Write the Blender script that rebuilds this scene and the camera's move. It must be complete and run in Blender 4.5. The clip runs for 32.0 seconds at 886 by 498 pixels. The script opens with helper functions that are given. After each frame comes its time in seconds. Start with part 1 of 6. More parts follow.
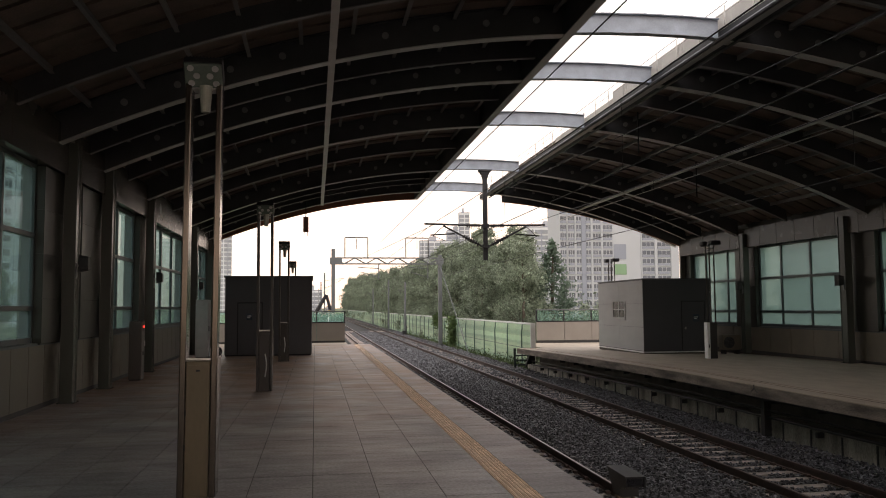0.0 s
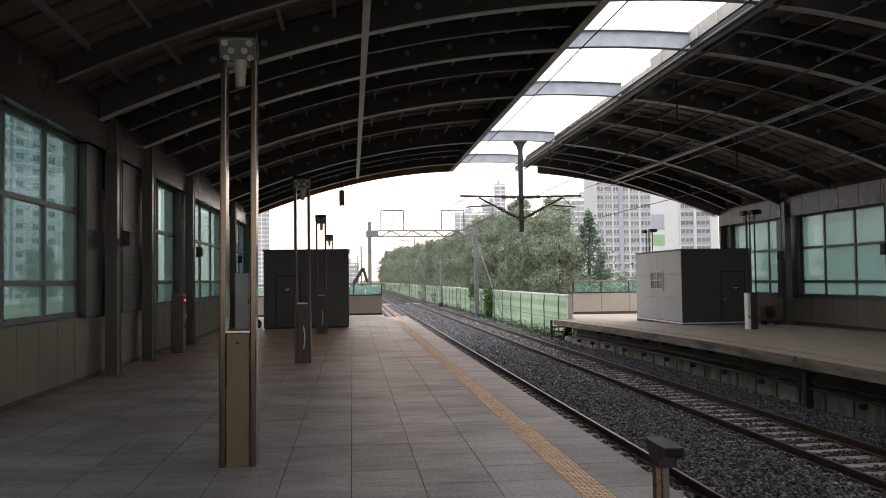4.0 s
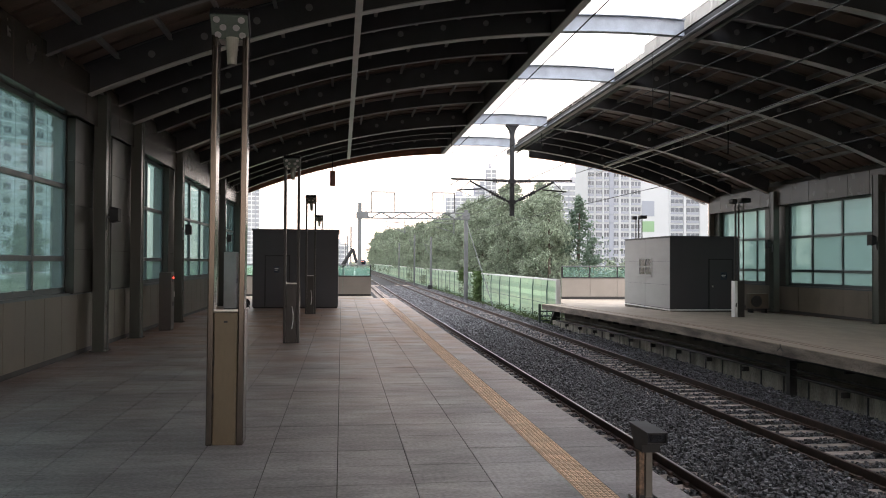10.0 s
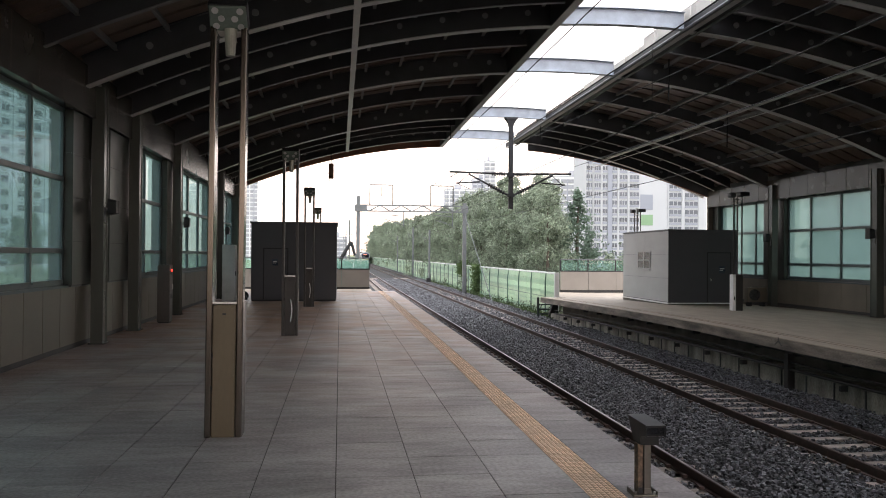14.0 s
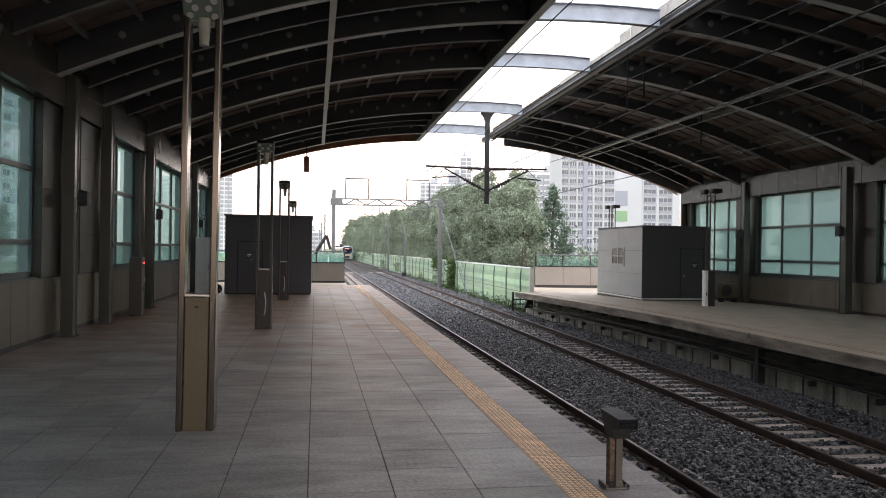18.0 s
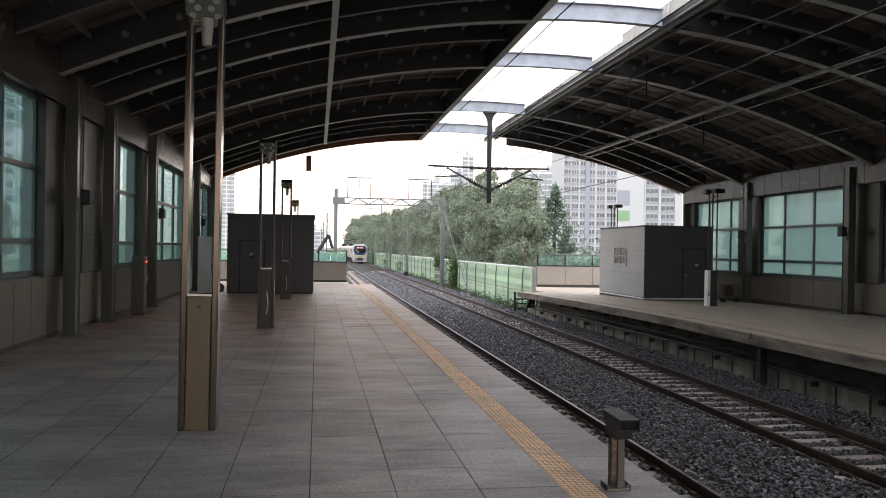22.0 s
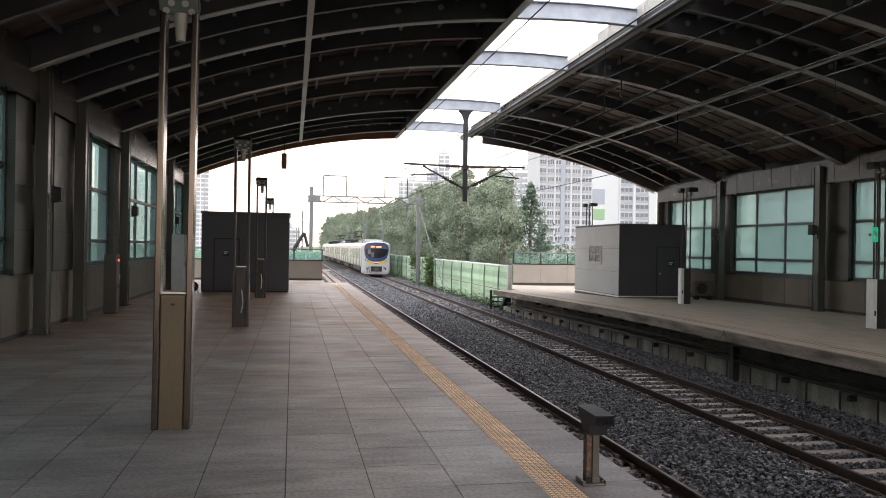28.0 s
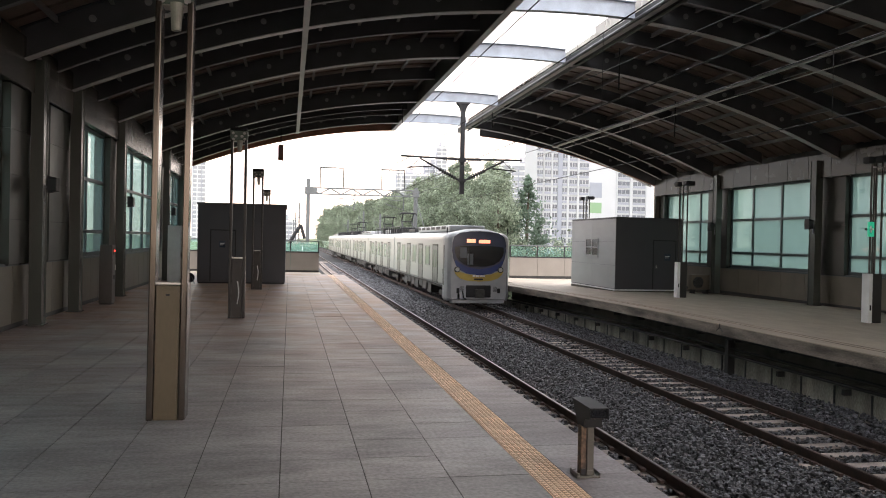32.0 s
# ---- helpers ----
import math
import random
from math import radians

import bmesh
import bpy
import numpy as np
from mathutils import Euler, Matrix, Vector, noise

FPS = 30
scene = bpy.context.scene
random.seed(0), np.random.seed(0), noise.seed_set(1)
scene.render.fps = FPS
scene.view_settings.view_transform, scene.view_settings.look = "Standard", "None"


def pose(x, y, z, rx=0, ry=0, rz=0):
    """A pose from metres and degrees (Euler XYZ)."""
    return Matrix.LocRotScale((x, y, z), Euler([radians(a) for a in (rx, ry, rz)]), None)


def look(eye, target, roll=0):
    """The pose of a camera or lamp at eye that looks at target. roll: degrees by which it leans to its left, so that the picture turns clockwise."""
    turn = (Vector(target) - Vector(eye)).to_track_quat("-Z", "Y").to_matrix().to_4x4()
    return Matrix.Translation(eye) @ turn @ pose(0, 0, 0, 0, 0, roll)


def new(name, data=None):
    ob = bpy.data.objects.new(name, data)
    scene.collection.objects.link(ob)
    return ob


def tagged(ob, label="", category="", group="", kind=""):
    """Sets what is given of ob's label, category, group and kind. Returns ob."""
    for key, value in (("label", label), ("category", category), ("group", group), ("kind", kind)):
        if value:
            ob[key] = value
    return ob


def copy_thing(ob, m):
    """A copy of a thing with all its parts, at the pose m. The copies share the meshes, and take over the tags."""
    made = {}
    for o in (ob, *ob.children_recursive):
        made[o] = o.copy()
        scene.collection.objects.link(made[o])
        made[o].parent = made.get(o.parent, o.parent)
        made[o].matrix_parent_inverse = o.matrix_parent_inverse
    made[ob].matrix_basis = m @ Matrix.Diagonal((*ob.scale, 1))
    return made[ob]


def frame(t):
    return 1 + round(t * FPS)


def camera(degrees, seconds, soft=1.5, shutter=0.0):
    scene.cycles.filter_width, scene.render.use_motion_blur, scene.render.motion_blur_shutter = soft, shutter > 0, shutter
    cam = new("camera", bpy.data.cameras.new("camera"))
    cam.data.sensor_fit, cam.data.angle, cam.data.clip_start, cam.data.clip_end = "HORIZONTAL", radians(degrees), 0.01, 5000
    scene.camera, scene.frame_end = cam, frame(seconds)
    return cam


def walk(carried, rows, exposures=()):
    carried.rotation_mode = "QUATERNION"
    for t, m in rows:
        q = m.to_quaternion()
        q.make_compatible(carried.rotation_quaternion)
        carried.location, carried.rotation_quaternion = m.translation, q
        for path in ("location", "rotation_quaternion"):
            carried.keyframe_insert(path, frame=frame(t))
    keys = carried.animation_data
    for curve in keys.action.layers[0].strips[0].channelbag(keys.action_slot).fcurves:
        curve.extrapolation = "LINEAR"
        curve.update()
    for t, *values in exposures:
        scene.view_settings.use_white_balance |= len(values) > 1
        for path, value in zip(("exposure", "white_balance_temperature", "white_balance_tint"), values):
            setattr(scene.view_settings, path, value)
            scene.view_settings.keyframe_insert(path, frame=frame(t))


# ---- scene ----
cam = camera(57.9, 32.0, soft=1.0)
PATH = [
    (0, (0.016, 0.05, 2.004), (0.331, 2.02, 2.148), -0.4),
    (0.5, (0.017, 0.05, 2.009), (0.339, 2.019, 2.139), -0.7),
    (1, (0.023, 0.057, 2.006), (0.352, 2.026, 2.125), -0.9),
    (1.5, (0.022, 0.054, 2.009), (0.353, 2.023, 2.117), -1.0),
    (2, (0.024, 0.056, 2.006), (0.359, 2.025, 2.107), -1.2),
    (2.5, (0.016, 0.058, 2.014), (0.355, 2.027, 2.107), -1.1),
    (3, (0.027, 0.059, 2.004), (0.329, 2.034, 2.092), -1.1),
    (3.5, (0.024, 0.063, 2.003), (0.25, 2.048, 2.085), -0.8),
    (5.5, (0.024, 0.069, 2.002), (0.258, 2.054, 2.067), -0.5),
    (6, (0.03, 0.058, 2.003), (0.269, 2.042, 2.066), -0.4),
    (6.5, (0.024, 0.054, 2.008), (0.267, 2.038, 2.069), -0.3),
    (7, (0.027, 0.065, 2.004), (0.274, 2.049, 2.06), -0.2),
    (7.5, (0.026, 0.071, 2.001), (0.277, 2.055, 2.052), -0.0),
    (8, (0.027, 0.068, 2.005), (0.28, 2.052, 2.05), 0.1),
    (8.5, (0.028, 0.05, 2.007), (0.28, 2.034, 2.05), 0.2),
    (9, (0.023, 0.049, 2.002), (0.278, 2.032, 2.042), 0.1),
    (9.5, (0.021, 0.061, 2.001), (0.273, 2.045, 2.037), 0.3),
    (10, (0.026, 0.058, 2.004), (0.277, 2.042, 2.036), 0.3),
    (10.5, (0.022, 0.056, 2.003), (0.271, 2.04, 2.034), 0.3),
    (11, (0.025, 0.054, 1.998), (0.277, 2.038, 2.028), 0.3),
    (11.5, (0.024, 0.061, 2.001), (0.277, 2.045, 2.03), 0.3),
    (12, (0.027, 0.049, 1.997), (0.279, 2.033, 2.021), 0.2),
    (12.5, (0.031, 0.067, 1.991), (0.284, 2.051, 2.013), 0.1),
    (13, (0.027, 0.065, 1.987), (0.281, 2.049, 2.004), 0.2),
    (13.5, (0.031, 0.062, 1.997), (0.287, 2.046, 2.011), 0.3),
    (14, (0.022, 0.069, 1.998), (0.277, 2.053, 2.013), 0.4),
    (14.5, (0.025, 0.06, 2.002), (0.282, 2.043, 2.016), 0.5),
    (16.5, (0.027, 0.077, 1.99), (0.295, 2.059, 1.993), 0.8),
    (17, (0.035, 0.081, 1.99), (0.337, 2.058, 1.994), 0.8),
    (17.5, (0.039, 0.085, 1.987), (0.349, 2.06, 1.991), 0.7),
    (18, (0.033, 0.079, 1.99), (0.348, 2.054, 1.992), 0.8),
    (18.5, (0.029, 0.073, 1.993), (0.343, 2.049, 1.995), 0.9),
    (19, (0.033, 0.082, 1.99), (0.35, 2.056, 1.99), 0.9),
    (19.5, (0.029, 0.074, 1.987), (0.344, 2.049, 1.986), 0.7),
    (20, (0.029, 0.081, 1.985), (0.34, 2.056, 1.982), 0.8),
    (20.5, (0.03, 0.083, 1.986), (0.342, 2.058, 1.983), 0.9),
    (21, (0.034, 0.085, 1.987), (0.348, 2.06, 1.984), 1.0),
    (21.5, (0.031, 0.079, 1.991), (0.346, 2.054, 1.987), 0.9),
    (22, (0.031, 0.079, 2.0), (0.341, 2.055, 2.0), 0.9),
    (22.5, (0.03, 0.059, 1.993), (0.337, 2.035, 1.996), 0.8),
    (23, (0.029, 0.062, 1.994), (0.342, 2.038, 1.997), 0.6),
    (23.5, (0.025, 0.077, 1.999), (0.342, 2.052, 1.999), 0.8),
    (24, (0.018, 0.066, 1.999), (0.335, 2.04, 1.997), 1.1),
    (24.5, (0.03, 0.063, 2.0), (0.368, 2.034, 2.002), 1.1),
    (25, (0.031, 0.07, 1.995), (0.372, 2.041, 1.998), 0.9),
    (25.5, (0.029, 0.058, 1.993), (0.374, 2.028, 1.992), 1.0),
    (27.5, (0.033, 0.072, 1.989), (0.384, 2.041, 1.988), 0.9),
    (28, (0.03, 0.074, 1.989), (0.399, 2.04, 1.986), 0.9),
    (28.5, (0.037, 0.074, 1.984), (0.409, 2.039, 1.978), 1.1),
    (29, (0.028, 0.085, 1.982), (0.4, 2.051, 1.975), 1.1),
    (29.5, (0.037, 0.078, 1.984), (0.41, 2.043, 1.976), 1.0),
    (30, (0.033, 0.087, 1.983), (0.408, 2.052, 1.971), 1.0),
    (30.5, (0.033, 0.082, 1.982), (0.405, 2.047, 1.965), 1.1),
    (31, (0.039, 0.083, 1.979), (0.411, 2.048, 1.961), 1.1),
    (31.5, (0.036, 0.107, 1.979), (0.413, 2.071, 1.959), 1.3),
    (32, (0.042, 0.086, 1.98), (0.419, 2.05, 1.959), 1.2),
]
EXPOSE = [(0, -0.38, 7100, 18), (2.5, -0.14, 6900, 17), (3.5, 0.05, 6700, 16), (5.5, 0.36, 6500, 15), (8, 0.44, 6450, 15), (13, 0.41, 6400, 15), (20, 0.4, 6400, 15), (25, 0.38, 6450, 15), (28, 0.52, 6500, 15), (32, 0.64, 6550, 15)]
walk(cam, [(t, look(eye, target, roll)) for t, eye, target, roll in PATH], EXPOSE)


# ---- world, sun and exposure ----
world = bpy.data.worlds.new("sky")
scene.world = world
world.use_nodes = True
wn = world.node_tree
wn.nodes.clear()
w_out = wn.nodes.new("ShaderNodeOutputWorld")
w_bg = wn.nodes.new("ShaderNodeBackground")
w_sky = wn.nodes.new("ShaderNodeTexSky")
w_sky.sky_type = "NISHITA"
w_sky.sun_disc = False
w_sky.sun_elevation = radians(51)
w_sky.sun_rotation = radians(158)
w_sky.air_density, w_sky.dust_density = 1.0, 4.0
w_mix = wn.nodes.new("ShaderNodeMixRGB")
w_mix.inputs[0].default_value = 0.8
w_tc = wn.nodes.new("ShaderNodeTexCoord")
w_sep = wn.nodes.new("ShaderNodeSeparateXYZ")
wn.links.new(w_tc.outputs["Generated"], w_sep.inputs[0])
w_ramp = wn.nodes.new("ShaderNodeValToRGB")
w_ramp.color_ramp.elements[0].position, w_ramp.color_ramp.elements[1].position = 0.0, 0.45
w_ramp.color_ramp.elements[0].color = (1.0, 0.8, 0.66, 1)
w_ramp.color_ramp.elements[1].color = (0.92, 0.97, 1.0, 1)
w_low = w_ramp.color_ramp.elements.new(0.16)
w_low.color = (1.0, 0.91, 0.82, 1)
wn.links.new(w_sep.outputs[2], w_ramp.inputs[0])
w_gain = wn.nodes.new("ShaderNodeMixRGB")
w_gain.blend_type = "MULTIPLY"
w_gain.inputs[0].default_value = 1.0
w_gain.inputs[2].default_value = (17.5, 17.5, 17.5, 1)
wn.links.new(w_ramp.outputs[0], w_gain.inputs[1])
wn.links.new(w_gain.outputs[0], w_mix.inputs[2])
wn.links.new(w_sky.outputs[0], w_mix.inputs[1])
wn.links.new(w_mix.outputs[0], w_bg.inputs[0])
w_bg.inputs[1].default_value = 0.15
wn.links.new(w_bg.outputs[0], w_out.inputs[0])
sun_data = bpy.data.lights.new("sun", "SUN")
sun_data.energy, sun_data.angle, sun_data.color = 0.9, radians(45), (1.0, 0.95, 0.9)
sun = new("sun", sun_data)
sun.matrix_world = look((0, 0, 60), (-12, 30, 20))


# ---- materials ----
def mat(name, col, rough=0.6, metal=0.0, var=0.12, scale=3.0, fine=40.0, bump=0.0, col2=None, spec=None, rand=0.0, island=0.0, stretch=None, world=False):
    """A node material with two scales of variation, optional relief and a shift from piece to piece."""
    m = bpy.data.materials.new(name)
    m.use_nodes = True
    nt = m.node_tree
    b = nt.nodes["Principled BSDF"]
    b.inputs["Roughness"].default_value = rough
    b.inputs["Metallic"].default_value = metal
    if spec is not None:
        b.inputs["Specular IOR Level"].default_value = spec
    tc = nt.nodes.new("ShaderNodeTexCoord")
    mp = nt.nodes.new("ShaderNodeMapping")
    if stretch:
        mp.inputs["Scale"].default_value = stretch
    if world:
        nt.links.new(nt.nodes.new("ShaderNodeNewGeometry").outputs["Position"], mp.inputs[0])
    else:
        nt.links.new(tc.outputs["Object"], mp.inputs[0])
    n1 = nt.nodes.new("ShaderNodeTexNoise")
    n1.inputs["Scale"].default_value = scale
    n1.inputs["Detail"].default_value = 6
    n2 = nt.nodes.new("ShaderNodeTexNoise")
    n2.inputs["Scale"].default_value = fine
    n2.inputs["Detail"].default_value = 3
    nt.links.new(mp.outputs[0], n1.inputs[0])
    nt.links.new(mp.outputs[0], n2.inputs[0])
    r = nt.nodes.new("ShaderNodeValToRGB")
    c2 = col2 or tuple(c * (1 - 2.2 * var) for c in col)
    r.color_ramp.elements[0].position, r.color_ramp.elements[1].position = 0.32, 0.68
    r.color_ramp.elements[0].color = (*c2, 1)
    r.color_ramp.elements[1].color = (*[min(1, c * (1 + 0.5 * var)) for c in col], 1)
    nt.links.new(n1.outputs[0], r.inputs[0])
    mx = nt.nodes.new("ShaderNodeMixRGB")
    mx.blend_type = "MULTIPLY"
    mx.inputs[0].default_value = min(1, var * 3)
    nt.links.new(r.outputs[0], mx.inputs[1])
    nt.links.new(n2.outputs[0], mx.inputs[2])
    gain = nt.nodes.new("ShaderNodeHueSaturation")
    gain.inputs["Value"].default_value = 1 + min(1, var * 3) * 0.9
    nt.links.new(mx.outputs[0], gain.inputs["Color"])
    if rand or island:
        src = nt.nodes.new("ShaderNodeObjectInfo") if rand else nt.nodes.new("ShaderNodeNewGeometry")
        mr = nt.nodes.new("ShaderNodeMapRange")
        amt = rand or island
        base = gain.inputs["Value"].default_value
        mr.inputs[3].default_value, mr.inputs[4].default_value = base * (1 - amt), base * (1 + amt)
        nt.links.new(src.outputs["Random" if rand else "Random Per Island"], mr.inputs[0])
        nt.links.new(mr.outputs[0], gain.inputs["Value"])
    nt.links.new(gain.outputs[0], b.inputs["Base Color"])
    rr = nt.nodes.new("ShaderNodeMapRange")
    rr.inputs[3].default_value, rr.inputs[4].default_value = max(0.03, rough - 0.12), min(1, rough + 0.12)
    nt.links.new(n1.outputs[0], rr.inputs[0])
    nt.links.new(rr.outputs[0], b.inputs["Roughness"])
    if bump:
        bp = nt.nodes.new("ShaderNodeBump")
        bp.inputs["Strength"].default_value = bump
        bp.inputs["Distance"].default_value = 0.02
        nt.links.new(n2.outputs[0], bp.inputs["Height"])
        nt.links.new(bp.outputs[0], b.inputs["Normal"])
    return m


def glass(name, col, rough=0.03, mixin=0.3):
    """A thin pane: clear with a dusty film, a little mirror."""
    m = bpy.data.materials.new(name)
    m.use_nodes = True
    nt = m.node_tree
    nt.nodes.clear()
    out = nt.nodes.new("ShaderNodeOutputMaterial")
    tr = nt.nodes.new("ShaderNodeBsdfTransparent")
    tr.inputs[0].default_value = (*col, 1)
    film = nt.nodes.new("ShaderNodeBsdfTranslucent")
    film.inputs[0].default_value = (*[min(1, c * 1.05) for c in col], 1)
    dirt = nt.nodes.new("ShaderNodeTexNoise")
    dirt.inputs["Scale"].default_value = 0.7
    span = nt.nodes.new("ShaderNodeMapRange")
    span.inputs[3].default_value, span.inputs[4].default_value = mixin * 0.8, mixin * 1.2
    nt.links.new(dirt.outputs[0], span.inputs[0])
    haze = nt.nodes.new("ShaderNodeMixShader")
    nt.links.new(span.outputs[0], haze.inputs[0])
    nt.links.new(tr.outputs[0], haze.inputs[1])
    nt.links.new(film.outputs[0], haze.inputs[2])
    gl = nt.nodes.new("ShaderNodeBsdfGlossy")
    gl.inputs["Roughness"].default_value = rough
    fr = nt.nodes.new("ShaderNodeLayerWeight")
    fr.inputs["Blend"].default_value = 0.25
    sheen = nt.nodes.new("ShaderNodeMapRange")
    sheen.inputs[3].default_value, sheen.inputs[4].default_value = 0.03, 0.3
    nt.links.new(fr.outputs["Facing"], sheen.inputs[0])
    mx = nt.nodes.new("ShaderNodeMixShader")
    nt.links.new(sheen.outputs[0], mx.inputs[0])
    nt.links.new(haze.outputs[0], mx.inputs[1])
    nt.links.new(gl.outputs[0], mx.inputs[2])
    nt.links.new(mx.outputs[0], out.inputs[0])
    return m


def glow(name, col, power):
    m = bpy.data.materials.new(name)
    m.use_nodes = True
    b = m.node_tree.nodes["Principled BSDF"]
    b.inputs["Base Color"].default_value = (*[c * 0.3 for c in col], 1)
    b.inputs["Emission Color"].default_value = (*col, 1)
    b.inputs["Emission Strength"].default_value = power
    return m


def paving(name, pale, stain, joined):
    """Sawn stone slabs: cross-wise streaks of dirt, cloudy stains, fine grain, and a shift from slab to slab."""
    m = bpy.data.materials.new(name)
    m.use_nodes = True
    nt = m.node_tree
    b = nt.nodes["Principled BSDF"]
    b.inputs["Specular IOR Level"].default_value = 0.45
    at = nt.nodes.new("ShaderNodeNewGeometry").outputs["Position"]

    def noise_at(stretch, scale, detail, low, high):
        mp = nt.nodes.new("ShaderNodeMapping")
        mp.inputs["Scale"].default_value = stretch
        nt.links.new(at, mp.inputs[0])
        n = nt.nodes.new("ShaderNodeTexNoise")
        n.inputs["Scale"].default_value, n.inputs["Detail"].default_value = scale, detail
        nt.links.new(mp.outputs[0], n.inputs[0])
        r = nt.nodes.new("ShaderNodeMapRange")
        r.inputs[1].default_value, r.inputs[2].default_value = low, high
        nt.links.new(n.outputs[0], r.inputs[0])
        return r.outputs[0]

    streak = noise_at((0.7, 2.4, 1), 2.6, 8, 0.36, 0.64)
    cloud = noise_at((0.8, 1.3, 1), 0.9, 9, 0.36, 0.6)
    grain = noise_at((1, 1, 1), 26, 8, 0.3, 0.7)
    both = nt.nodes.new("ShaderNodeMath")
    both.operation = "MULTIPLY_ADD"
    both.inputs[1].default_value = 0.45
    nt.links.new(streak, both.inputs[0])
    part_cloud = nt.nodes.new("ShaderNodeMath")
    part_cloud.operation = "MULTIPLY"
    part_cloud.inputs[1].default_value = 0.55
    nt.links.new(cloud, part_cloud.inputs[0])
    nt.links.new(part_cloud.outputs[0], both.inputs[2])
    mix = nt.nodes.new("ShaderNodeMixRGB")
    mix.inputs[1].default_value, mix.inputs[2].default_value = (*stain, 1), (*pale, 1)
    nt.links.new(both.outputs[0], mix.inputs[0])
    # rust-brown dust, and the warm light of the open end put into the colour
    apart = nt.nodes.new("ShaderNodeSeparateXYZ")
    nt.links.new(at, apart.inputs[0])
    glow_reach = nt.nodes.new("ShaderNodeMapRange")
    glow_reach.inputs[1].default_value, glow_reach.inputs[2].default_value = 8.0, 23.0
    nt.links.new(apart.outputs[1], glow_reach.inputs[0])
    patchy = noise_at((1.2, 0.8, 1), 0.7, 6, 0.2, 0.6)
    cover = nt.nodes.new("ShaderNodeMath")
    cover.operation = "MULTIPLY"
    nt.links.new(glow_reach.outputs[0], cover.inputs[0])
    nt.links.new(patchy, cover.inputs[1])
    dusty = nt.nodes.new("ShaderNodeMixRGB")
    dusty.inputs[2].default_value = (0.27, 0.15, 0.092, 1)
    nt.links.new(cover.outputs[0], dusty.inputs[0])
    nt.links.new(mix.outputs[0], dusty.inputs[1])
    shift = nt.nodes.new("ShaderNodeMapRange")
    shift.inputs[3].default_value, shift.inputs[4].default_value = 0.88, 1.14
    if joined:
        nt.links.new(nt.nodes.new("ShaderNodeNewGeometry").outputs["Random Per Island"], shift.inputs[0])
    else:
        nt.links.new(nt.nodes.new("ShaderNodeObjectInfo").outputs["Random"], shift.inputs[0])
    grit = nt.nodes.new("ShaderNodeMapRange")
    grit.inputs[3].default_value, grit.inputs[4].default_value = 0.74, 1.26
    nt.links.new(grain, grit.inputs[0])
    value = nt.nodes.new("ShaderNodeMath")
    value.operation = "MULTIPLY"
    nt.links.new(shift.outputs[0], value.inputs[0])
    nt.links.new(grit.outputs[0], value.inputs[1])
    tone = nt.nodes.new("ShaderNodeHueSaturation")
    nt.links.new(value.outputs[0], tone.inputs["Value"])
    nt.links.new(dusty.outputs[0], tone.inputs["Color"])
    nt.links.new(tone.outputs[0], b.inputs["Base Color"])
    rough = nt.nodes.new("ShaderNodeMapRange")
    rough.inputs[3].default_value, rough.inputs[4].default_value = 0.62, 0.4
    nt.links.new(both.outputs[0], rough.inputs[0])
    nt.links.new(rough.outputs[0], b.inputs["Roughness"])
    bump = nt.nodes.new("ShaderNodeBump")
    bump.inputs["Strength"].default_value, bump.inputs["Distance"].default_value = 0.12, 0.01
    nt.links.new(grain, bump.inputs["Height"])
    nt.links.new(bump.outputs[0], b.inputs["Normal"])
    return m


